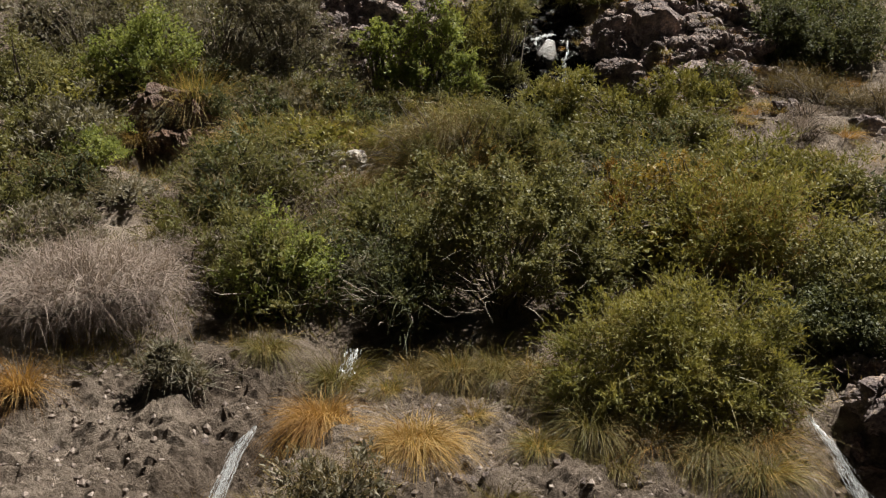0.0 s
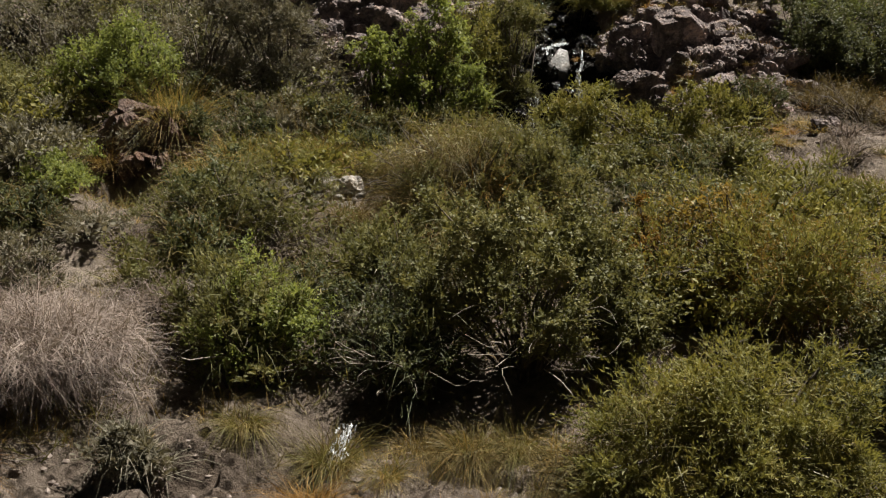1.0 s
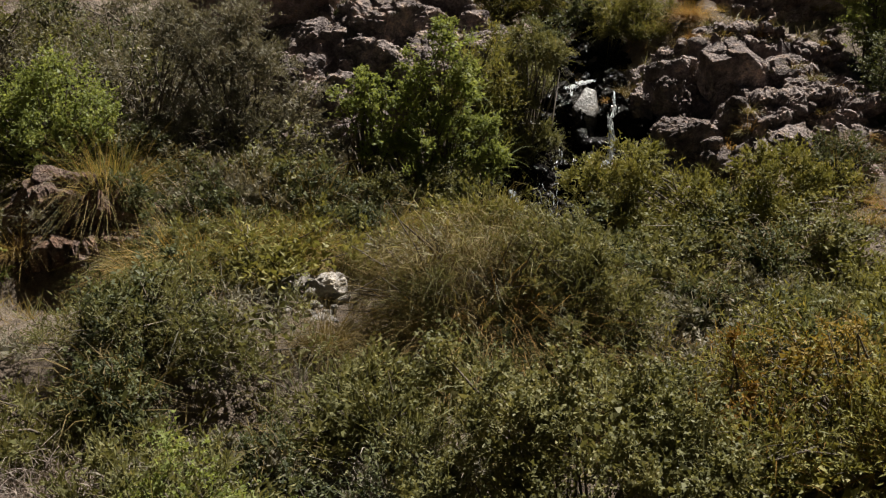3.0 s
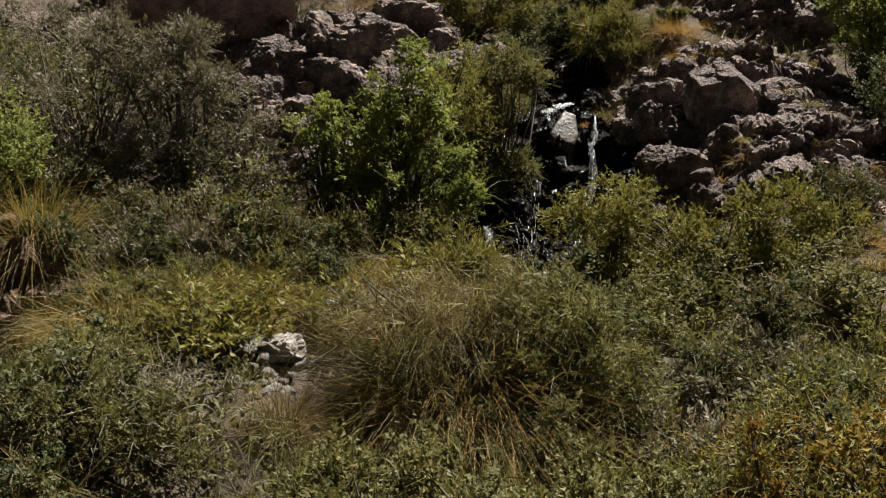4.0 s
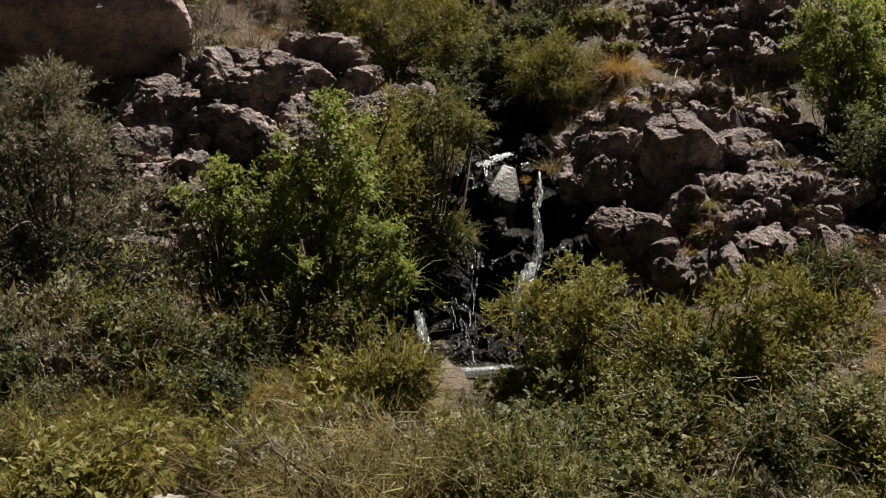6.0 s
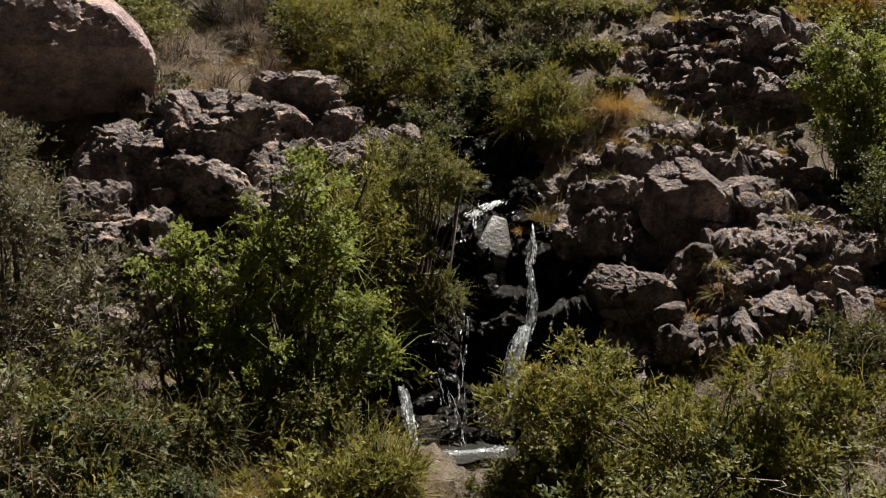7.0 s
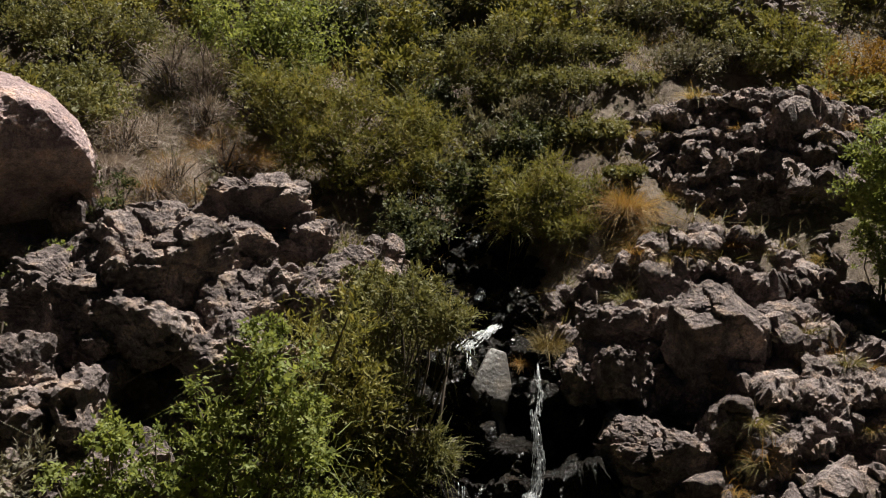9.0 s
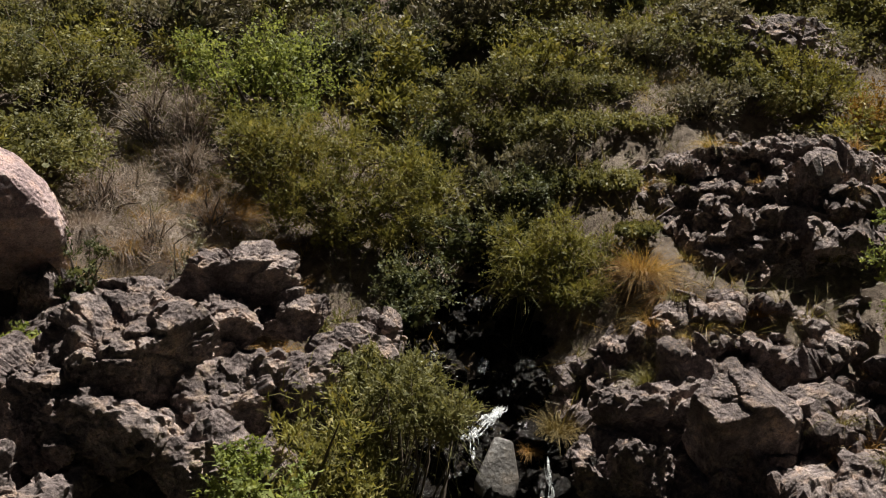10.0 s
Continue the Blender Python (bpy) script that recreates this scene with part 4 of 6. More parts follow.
shrub(-4.4, 20.6, 5.45, 1.25, 1.0, LEAF_GREY, 140, "grey-olive small tree beside the boulder", name="small_tree", leaf=0.034, width=0.013, clumps=80, twigs=22, per=10, up=0.5, twig_mat=GREY_TWIG, category="tree")
shrub(-0.25, 19.75, 4.75, 0.8, 0.7, LEAF_BRIGHT, 119, "bright green willow-like small tree near the waterfall", name="small_tree", leaf=0.04, width=0.018, clumps=150, twigs=12, per=12, up=0.55, spread=0.34, lump=0.7, category="tree", shoots=600,
      lobes=[(-0.1, 19.8, 4.45, 0.3), (-0.45, 19.75, 4.1, 0.28), (0.2, 19.65, 3.9, 0.27), (0.05, 19.9, 4.1, 0.26), (-0.68, 19.6, 3.7, 0.32), (-0.25, 19.55, 3.55, 0.3), (0.28, 19.5, 3.35, 0.32), (-0.35, 19.4, 3.0, 0.4), (0.2, 19.4, 2.75, 0.34), (0.62, 19.5, 3.0, 0.18), (-0.85, 19.4, 3.15, 0.3)])
shrub(-1.15, 19.6, 4.2, 0.45, 0.4, LEAF_BRIGHT, 195, "bright green leafy side growth of the willow-like tree", leaf=0.04, width=0.018, clumps=44, twigs=12, per=12, up=0.5, spread=0.34, lump=0.7,
      lobes=[(-1.2, 19.7, 3.95, 0.26), (-1.42, 19.6, 3.65, 0.22), (-1.05, 19.5, 3.5, 0.26), (-1.1, 19.4, 3.1, 0.3)])
shrub(0.95, 21.7, 4.8, 0.65, 0.6, LEAF_OLIVE, 120, "yellow-olive shrub overhanging the wet rock face", leaf=0.034, width=0.014, clumps=120, twigs=18, per=11, shoots=1200, spread=0.34,
      lobes=[(1.25, 21.7, 4.5, 0.32), (1.55, 21.6, 4.3, 0.24), (0.7, 21.6, 4.0, 0.32), (1.0, 21.5, 3.6, 0.32), (1.45, 21.4, 3.1, 0.2), (1.2, 21.3, 2.85, 0.2), (0.95, 21.4, 3.1, 0.25)])
shrub(1.45, 23.4, 4.75, 0.6, 0.5, LEAF_OLIVE, 121, "yellow-olive shrub on rock above the waterfall", leaf=0.036, width=0.014, clumps=50, twigs=22, per=10, low=0, shoots=1500)
shrub(-0.9, 19.0, 2.9, 0.8, 0.6, LEAF_OLIVE, 141, "low green shrub at the foot of a willow-like tree", clumps=44, twigs=20, per=10)
shrub(2.05, 22.15, 3.2, 0.25, 0.22, LEAF_GREY, 142, "small grey-green shrub clinging to the waterfall rock", leaf=0.032, width=0.01, clumps=20, twigs=16, per=9, foot=2.6)
shrub(3.5, 24.8, 5.65, 0.8, 0.7, LEAF_YELLOW, 122, "rounded olive shrub above the waterfall with dry grass", leaf=0.03, width=0.011, clumps=110, twigs=22, per=12, up=0.5, shoots=1500, spread=0.34, twig_mat=GREY_TWIG,
      lobes=[(3.05, 24.8, 5.15, 0.34), (3.55, 24.85, 5.25, 0.36), (4.0, 24.8, 5.0, 0.3), (3.0, 24.7, 4.8, 0.3), (3.5, 24.55, 4.75, 0.38), (3.9, 24.6, 4.6, 0.28)])
shrub(1.1, 26.4, 6.75, 1.3, 1.0, LEAF_YELLOW, 123, "dark-based olive shrub beside the upper stream", leaf=0.032, width=0.012, clumps=200, twigs=20, per=12, up=0.5, shoots=1800, spread=0.34,
      lobes=[(0.5, 26.4, 6.25, 0.4), (1.1, 26.4, 6.25, 0.42), (1.75, 26.3, 6.1, 0.4), (2.15, 26.2, 5.8, 0.33), (0.75, 26.1, 5.75, 0.42), (1.5, 26.0, 5.6, 0.42), (0.0, 26.5, 6.4, 0.33), (0.9, 25.95, 5.3, 0.38), (1.6, 25.85, 5.2, 0.38), (0.35, 26.1, 5.6, 0.35), (2.05, 25.9, 5.35, 0.3)])
shrub(3.9, 28.0, 7.3, 1.9, 1.2, LEAF_OLIVE, 124, "wide olive-green shrub thicket on the upper slope", leaf=0.036, width=0.017, clumps=170, twigs=20, per=10, spread=0.34,
      lobes=[(2.75, 28.0, 6.9, 0.4), (3.5, 28.1, 7.05, 0.45), (4.4, 28.0, 6.85, 0.45), (5.2, 28.0, 6.8, 0.4), (3.2, 27.8, 6.3, 0.45), (4.0, 27.7, 6.2, 0.45), (4.8, 27.6, 6.2, 0.4)])
shrub(3.0, 26.9, 5.8, 0.9, 0.7, LEAF_OLIVE, 143, "leafy olive shrub overhanging the upper stream", leaf=0.042, width=0.02, clumps=60, twigs=20, per=10)
shrub(7.0, 22.7, 6.2, 0.95, 0.9, LEAF_BRIGHT, 125, "bright green leafy shrub beside the rock outcrop", leaf=0.042, width=0.018, clumps=170, twigs=18, per=11, spread=0.34,
      lobes=[(6.65, 22.8, 5.85, 0.32), (6.45, 22.7, 5.4, 0.28), (6.95, 22.7, 5.35, 0.42), (7.3, 22.8, 5.6, 0.45), (6.85, 22.6, 4.85, 0.38), (7.5, 22.5, 4.9, 0.45), (6.95, 22.4, 4.45, 0.38), (7.5, 22.2, 4.35, 0.42), (7.1, 22.0, 4.1, 0.36)])
# The dark leaf colour holds the shade below the bright shrub
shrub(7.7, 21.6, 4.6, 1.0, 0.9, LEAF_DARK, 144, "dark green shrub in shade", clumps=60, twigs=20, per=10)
shrub(0.0, 28.7, 8.2, 0.9, 0.75, LEAF_BRIGHT, 126, "bright green shrub on the upper slope", leaf=0.045, width=0.02, clumps=70, twigs=22, per=10)
shrub(-2.6, 28.6, 7.7, 1.2, 0.9, LEAF_OLIVE, 127, "olive shrub on the upper slope", clumps=70)
shrub(-2.9, 26.6, 6.6, 0.9, 0.7, LEAF_OLIVE, 145, "low yellow-olive shrub behind the boulder", clumps=50)
shrub(-4.6, 27.6, 7.2, 0.8, 0.7, LEAF_YELLOW, 146, "yellowish shrub on the upper slope", clumps=40)
shrub(9.0, 26.9, 7.4, 1.1, 0.8, LEAF_RUST, 128, "olive shrub with rusty orange patches beside a path", clumps=60)
shrub(7.1, 27.5, 7.6, 0.5, 0.5, LEAF_OLIVE, 129, "small olive shrub beside a bare earth path", clumps=34)
shrub(5.6, 29.8, 8.2, 1.2, 0.9, LEAF_OLIVE, 147, "olive shrub high on the slope", clumps=50, twigs=18, per=9)
shrub(1.6, 31.0, 8.3, 1.3, 1.0, LEAF_GREY, 148, "brownish-grey shrub high on the slope", clumps=50, twigs=18, per=9)
shrub(3.4, 31.2, 8.4, 0.9, 0.8, LEAF_DARK, 149, "dark shrub high on the slope", clumps=40, twigs=18, per=9)
twig_bush(-1.4, 28.0, 7.3, 0.5, 0.5, GREY_TWIG, 150, "leafless grey shrub on the upper slope", twigs=50, clumps=30)
twig_bush(6.3, 18.2, 2.75, 0.55, 0.5, GREY_TWIG, 151, "dry brown shrub on the gravel slope", twigs=40, clumps=40)
twig_bush(6.6, 20.0, 3.5, 0.7, 0.6, BROOM, 152, "dry brown shrub under the outcrop", twigs=40, clumps=40)

# Tussocks
tussock(-1.2, 9.9, 0.6, 0.55, STRAW_RUST, 201, "orange-yellow drooping dry tussock beside the small fall", blades=1500, bend=1.0)
tussock(-0.25, 9.25, 0.6, 0.6, STRAW, 202, "straw-yellow tussock with a rusty heart on the bank", blades=1100, mix=STRAW_RUST, bend=1.0)
tussock(-2.25, 8.75, 0.36, 0.22, STRAW, 203, "small dry yellow tussock on stony ground", blades=350)
tussock(-4.2, 9.9, 0.6, 0.35, STRAW_RUST, 204, "rust-red dry tussock under a grey shrub", blades=500)
tussock(1.35, 10.0, 0.75, 0.35, REED, 205, "yellow-green reed clump beside a domed shrub", blades=300, width=0.016, bend=0.35)
tussock(-1.1, 10.7, 0.6, 0.45, REED, 206, "green tussock overhanging the small fall", blades=600, mix=BROOM)
tussock(0.2, 10.8, 0.55, 0.5, BROOM, 207, "brown-green grass clump under shrubs", blades=500, mix=REED)
tussock(2.9, 8.9, 0.5, 0.5, REED, 208, "green-yellow reed clump beside the brook", blades=700, mix=STRAW)
tussock(-1.5, 8.1, 0.35, 0.4, BROOM, 209, "brown low grass clump on the bank", blades=400)
tussock(-4.3, 18.2, 1.5, 0.6, REED, 210, "tall pampas-like grass among shrubs", blades=800, width=0.014, mix=STRAW)
tussock(-5.0, 17.0, 0.6, 0.3, STRAW, 211, "pale dry grass tuft", blades=300)
tussock(0.3, 17.2, 0.7, 0.5, REED, 212, "green-yellow grass clump by the sandy pool edge", blades=900, mix=STRAW_RUST)
tussock(-0.3, 17.6, 0.75, 0.55, REED, 213, "green-yellow reeds below the willow-like tree", blades=900, mix=STRAW)
tussock(-2.0, 17.4, 0.75, 0.55, REED, 214, "tall green reeds with dry leaves", blades=900, width=0.012, mix=BROOM)
tussock(-3.0, 17.2, 0.8, 0.5, REED, 215, "reeds with pale dry plumes", blades=800, width=0.012, mix=BROOM)
tussock(-1.3, 15.0, 0.8, 0.5, BROOM, 216, "brown dry grass clump beside pale stones", blades=600)
tussock(4.35, 24.4, 0.55, 0.4, STRAW_RUST, 217, "orange-yellow dry grass beside a shrub", blades=800, mix=STRAW)
tussock(4.9, 23.3, 0.3, 0.5, STRAW, 218, "low straw-coloured dry grass on the outcrop", blades=500)
tussock(5.4, 23.2, 0.3, 0.45, STRAW, 219, "low pale dry grass on the outcrop", blades=400)
tussock(3.0, 23.0, 0.4, 0.35, BROOM, 220, "brown dry tuft at the waterfall's lip", blades=500, foot=3.7)
tussock(2.62, 22.6, 0.16, 0.13, STRAW_RUST, 221, "orange dry tuft beside the waterfall", blades=300, foot=3.65)
tussock(3.9, 22.9, 0.35, 0.3, REED, 222, "green-brown tuft on the rock", blades=350, foot=4.2)
tussock(0.15, 23.7, 0.4, 0.4, STRAW_RUST, 223, "rusty grass on the rock outcrop", blades=400, foot=4.95)
tussock(-1.6, 24.6, 0.5, 0.5, GREY_TWIG, 224, "grey withered grass beside the boulder", blades=700, mix=STRAW)
tussock(-2.0, 25.4, 0.5, 0.5, GREY_TWIG, 225, "grey withered grass on the slope", blades=600)
tussock(-0.9, 25.3, 0.5, 0.5, GREY_TWIG, 226, "grey withered grass clump on the slope", blades=600, mix=STRAW_RUST)
tussock(-0.5, 26.5, 0.45, 0.5, STRAW_RUST, 227, "rusty orange dry grass on the slope", blades=600)


tussock(-2.9, 16.4, 1.05, 0.55, STRAW, 880, "pale straw-coloured plumed grass among shrubs", blades=520, width=0.013, bend=0.7, mix=REED)
tussock(-2.5, 16.3, 0.6, 0.45, REED, 881, "yellow-green grass clump beside plumed grass", blades=520, mix=STRAW)
tussock(-3.3, 16.3, 0.7, 0.45, STRAW, 882, "dry straw-coloured grass clump on the side slope", blades=420, width=0.012, mix=BROOM)
for n, (x, y, h) in enumerate([(-0.85, 17.95, 0.8), (-0.35, 18.0, 0.85), (-0.05, 17.85, 0.8), (-1.35, 17.8, 0.75), (-1.75, 17.3, 0.8)]):
    tussock(x, y, h, 0.42, REED, 890 + n, "yellow-green reeds with dry rusty leaves below the willow-like tree", blades=650, width=0.011, bend=0.6, mix=STRAW if n % 2 else STRAW_RUST)
# Three shrubs whose dark leaf colour paints in the tree shadow here
shrub(6.9, 21.3, 4.75, 0.7, 0.6, LEAF_DARK, 883, "green shrub beside the rock outcrop, leaf colour darkened as shade", clumps=70, twigs=20, per=10)
shrub(7.6, 20.7, 4.2, 0.8, 0.6, LEAF_DARK, 884, "green shrub at the top of the gravel slope, darkened as shade", clumps=70, twigs=20, per=10)
shrub(8.4, 22.2, 5.4, 0.9, 0.8, LEAF_DARK, 885, "tall green shrub behind the gravel slope, darkened as shade", clumps=80, twigs=20, per=10)


for n, (x, y, h) in enumerate([(-1.2, 25.3, 0.5), (-0.55, 26.2, 0.5), (-1.6, 26.5, 0.55), (-0.15, 25.3, 0.4), (-1.0, 24.6, 0.4), (-0.9, 27.2, 0.6)]):
    twig_bush(x, y, ground_z(x, y) + h, 0.4, 0.35, GREY_TWIG, 900 + n, "withered grey twiggy shrub on the dry slope", twigs=36, clumps=24, per=2, fine=0.5)
for n, (x, y, m) in enumerate([(-0.35, 26.9, STRAW_RUST), (0.15, 25.4, STRAW_RUST), (0.35, 24.0, STRAW_RUST), (0.55, 23.6, STRAW), (-0.9, 24.2, STRAW), (4.55, 24.0, STRAW_RUST), (4.3, 23.8, STRAW)]):
    tussock(x, y, 0.38, 0.4, m, 910 + n, "drooping rusty dry grass on the slope", blades=420, bend=1.0, mix=BROOM)


shrub(4.3, 26.1, 6.05, 0.7, 0.6, LEAF_OLIVE, 920, "olive shrub above dry grass beside the gully", clumps=70, twigs=20, per=10)
shrub(3.7, 26.4, 6.1, 0.7, 0.6, LEAF_DARK, 921, "dark leafy shrub above the gully", clumps=60, twigs=20, per=10)
shrub(4.6, 25.2, 5.35, 0.4, 0.35, LEAF_OLIVE, 922, "low olive shrub between the cliff and dry grass", clumps=36, twigs=18, per=10)


shrub(3.3, 13.3, 2.05, 0.8, 0.6, LEAF_AMBER, 930, "sparse amber-tinged shrub grown through a yellow-olive one", leaf=0.034, width=0.013, clumps=46, twigs=14, per=9, spread=0.34,
      lobes=[(3.2, 13.3, 1.8, 0.4), (3.75, 13.1, 1.5, 0.4), (2.8, 13.5, 1.9, 0.3), (4.3, 13.2, 1.6, 0.4), (3.4, 12.7, 1.3, 0.4)])
shrub(2.05, 13.6, 1.95, 0.3, 0.3, LEAF_RUST, 931, "small rusty orange shrub between olive bushes", leaf=0.034, width=0.014, clumps=24, twigs=14, per=10)
twig_bush(6.3, 19.6, 3.3, 0.55, 0.45, BROOM, 932, "brown dry shrub in the middle of the gravel slope", twigs=40, clumps=30)
twig_bush(7.4, 18.9, 3.1, 0.55, 0.45, BROOM, 933, "dark brown dry shrub on loose stones", twigs=40, clumps=30)


for n, (x, y, h, m) in enumerate([(-2.4, 17.0, 0.9, REED), (-1.2, 17.2, 0.85, REED), (-0.7, 16.9, 0.8, BROOM), (-1.9, 16.9, 0.7, STRAW), (-0.2, 16.8, 0.7, REED), (-3.6, 16.9, 0.8, REED)]):
    tussock(x, y, h, 0.4, m, 940 + n, "tall drooping reeds between the pale stones and the small trees", blades=480, width=0.012, bend=0.6, mix=BROOM if n % 2 else STRAW)
# Brush in dark leaf colour, painting the shade in hollows under the trees
for n, (x, y, top) in enumerate([(-2.9, 17.7, 2.9), (-1.0, 17.8, 2.6), (-3.9, 17.9, 3.0)]):
    shrub(x, y, top, 0.5, 0.4, LEAF_DARK, 950 + n, "brush at the foot of the grey tree, leaves darkened as shade", clumps=46, twigs=18, per=9, bare=10, low=0.0)


# ---- water ----
def cascade(rows, width, label, count=45, seed=1, long=0.5, strand=0.02):
    """White water: many thin uneven ribbons that run down a line of places."""
    rng = np.random.default_rng(seed)
    rows = np.array(rows, float)
    k = 9
    begin = rng.uniform(-0.1, 0.95, count)
    s = np.clip(begin[:, None] + np.linspace(0, 1, k)[None] * (long * rng.uniform(0.35, 1.2, count))[:, None], 0, 1)
    grid = np.linspace(0, 1, len(rows))
    line = np.stack([np.interp(s, grid, rows[:, n]) for n in range(3)], -1)
    w = np.interp(s, np.linspace(0, 1, len(width)), width)
    u = np.clip(rng.normal(size=(count, 1)) * 0.5, -1, 1) + 0.12 * rng.normal(size=(count, k)).cumsum(1) * 0.5
    line[..., 0] += u * w
    line[..., 1] -= 0.35 * w * np.sqrt(np.clip(1 - u**2, 0, 1)) + 0.02 * rng.normal(size=(count, 1))
    line[..., 2] += 0.01 * rng.normal(size=(count, k))
    half = (0.42 * strand * rng.uniform(0.35, 1.2, (count, 1)) * np.sin(np.linspace(0.12, 3.0, k))[None])[..., None] * unit(np.array([1.0, 0, 0]) + 0.35 * rng.normal(size=(count, 1, 3)))
    v = np.stack([line - half, line + half], 2).reshape(-1, 3)
    i, j = np.meshgrid(np.arange(count), np.arange(k - 1), indexing="ij")
    a = ((i * k + j) * 2).ravel()
    at = rows[-1]
    ob = new("waterfall", mesh_of("waterfall", v - at, np.stack([a, a + 1, a + 3, a + 2], 1), FOAM, True))
    ob.location = at
    return tagged(ob, label, "waterfall")


cascade([(2.58, 21.95, 3.84), (2.57, 21.75, 3.62), (2.52, 21.6, 3.44)], [0.025, 0.03, 0.04], "thin veil of water at the top of the fall", 34, 2, 0.3, 0.016)
cascade([(2.46, 21.62, 3.46), (2.48, 21.5, 3.25), (2.49, 21.42, 3.02), (2.45, 21.32, 2.82), (2.36, 21.2, 2.62)], [0.03, 0.05, 0.055, 0.06, 0.08], "narrow white waterfall over dark rock", 120, 22, 0.32, 0.012)
cascade([(2.36, 21.2, 2.78), (2.27, 21.1, 2.62), (2.19, 20.98, 2.4), (2.15, 20.9, 2.22)], [0.06, 0.09, 0.1, 0.1], "foaming white foot of the waterfall", 600, 3, 0.3, 0.02)
cascade([(2.17, 20.95, 2.3), (2.16, 20.8, 2.1), (2.1, 20.6, 1.92)], [0.1, 0.11, 0.09], "broken white water below the fall", 90, 23, 0.2, 0.028)
cascade([(2.1, 22.8, 3.96), (2.0, 22.5, 3.88), (1.95, 22.25, 3.74)], [0.08, 0.06, 0.03], "white water at the lip of the fall", 26, 4, 0.16, 0.014)
cascade([(1.66, 21.1, 2.95), (1.6, 20.8, 2.5), (1.5, 20.4, 2.2)], [0.04, 0.06, 0.06], "thin trickle down black wet rock", 18, 5, 0.25, 0.014)
cascade([(1.3, 20.6, 2.5), (1.35, 20.2, 2.2), (1.4, 19.9, 1.9)], [0.08, 0.1, 0.12], "thin broken trickle down black wet rock", 24, 15, 0.25, 0.012)
cascade([(0.84, 20.12, 2.45), (0.92, 19.97, 2.12), (0.98, 19.85, 1.83)], [0.05, 0.06, 0.06], "narrow white side fall", 150, 6, 0.25, 0.03)
cascade([(-0.95, 10.95, 0.25), (-1.03, 10.7, 0.1), (-1.12, 10.45, -0.1)], [0.07, 0.1, 0.1], "short white fall below a grassy bank", 80, 7, 0.2, 0.022)
cascade([(-1.78, 9.42, -0.07), (-1.93, 9.2, -0.24), (-2.06, 8.8, -0.57), (-2.12, 8.5, -0.85), (-2.2, 8.2, -1.1)], [0.03, 0.06, 0.075, 0.08, 0.09], "white fall leaving the tussock bank", 170, 8, 0.4, 0.009)
cascade([(3.52, 9.55, -0.02), (3.62, 9.3, -0.18), (3.74, 9.05, -0.42), (3.9, 8.7, -0.75)], [0.03, 0.06, 0.08, 0.09], "white fall beside a domed shrub", 140, 9, 0.4, 0.009)
cascade([(2.5, 24.35, 4.12), (2.44, 24.15, 4.02)], [0.06, 0.07], "small white riffle in the gully", 40, 10, 0.6, 0.028)
cascade([(2.4, 23.0, 3.98), (2.2, 22.75, 3.95), (1.95, 22.5, 3.86)], [0.06, 0.1, 0.08], "white riffle above the waterfall", 90, 11, 0.4, 0.03)
cascade([(1.0, 19.72, 1.915), (1.4, 19.66, 1.915), (1.8, 19.72, 1.915)], [0.05, 0.06, 0.05], "white foam line on the pool", 110, 12, 0.5, 0.026)


def pool(at, rx, ry, label, seed):
    rng = np.random.default_rng(seed)
    n = 40
    a = np.arange(n) * 2 * np.pi / n
    r = 1 + 0.18 * np.sin(3 * a + seed) + 0.08 * np.sin(7 * a)
    top = np.stack([rx * r * np.cos(a), ry * r * np.sin(a), 0 * a], 1)
    v = np.concatenate([[(0, 0, 0)], top])
    f = [(0, 1 + k, 1 + (k + 1) % n) for k in range(n)]
    ob = new("water", mesh_of("water", v, f, WATER, True))
    ob.location = at
    return tagged(ob, label, "water", kind="structure")


pool((1.38, 19.72, 1.9), 0.6, 0.32, "shallow rippled pool below the waterfall", 2)


# ---- smaller cover ----
shrub(1.75, 25.1, 5.1, 0.6, 0.55, LEAF_DARK, 160, "dark shrub overhanging the stream gully", clumps=44, twigs=20, per=9)
shrub(2.95, 25.9, 5.5, 0.6, 0.5, LEAF_DARK, 161, "dark shrub deep in the stream gully", clumps=44, twigs=20, per=9)
shrub(0.1, 27.8, 6.9, 0.8, 0.7, LEAF_OLIVE, 162, "olive shrub on the upper slope by a flat stone", clumps=50, twigs=20, per=10, leaf=0.044, width=0.018)
shrub(5.3, 28.0, 7.3, 0.9, 0.7, LEAF_OLIVE, 163, "olive shrub below the path", clumps=54, twigs=20, per=10)
shrub(2.2, 30.0, 7.8, 1.1, 0.8, LEAF_DARK, 164, "dark green shrub high on the slope", clumps=60, twigs=20, per=10)
shrub(-3.6, 30.2, 8.4, 1.1, 0.8, LEAF_OLIVE, 165, "olive shrub high on the slope", clumps=50, twigs=20, per=10)
shrub(-1.4, 31.0, 8.5, 1.0, 0.8, LEAF_GREY, 166, "grey-olive shrub high on the slope", clumps=50, twigs=20, per=10)
shrub(7.6, 30.8, 9.0, 1.0, 0.8, LEAF_OLIVE, 167, "olive shrub above the broad boulder", clumps=50, twigs=20, per=10)
shrub(8.2, 27.8, 7.8, 0.7, 0.6, LEAF_YELLOW, 168, "yellow-olive shrub beside the path", clumps=44, twigs=20, per=10)
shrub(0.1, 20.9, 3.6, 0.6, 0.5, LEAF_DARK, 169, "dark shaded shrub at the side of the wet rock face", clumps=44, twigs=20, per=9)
tussock(0.35, 18.3, 0.8, 0.5, REED, 230, "green-yellow reeds at the edge of the pool", blades=900, mix=STRAW_RUST)
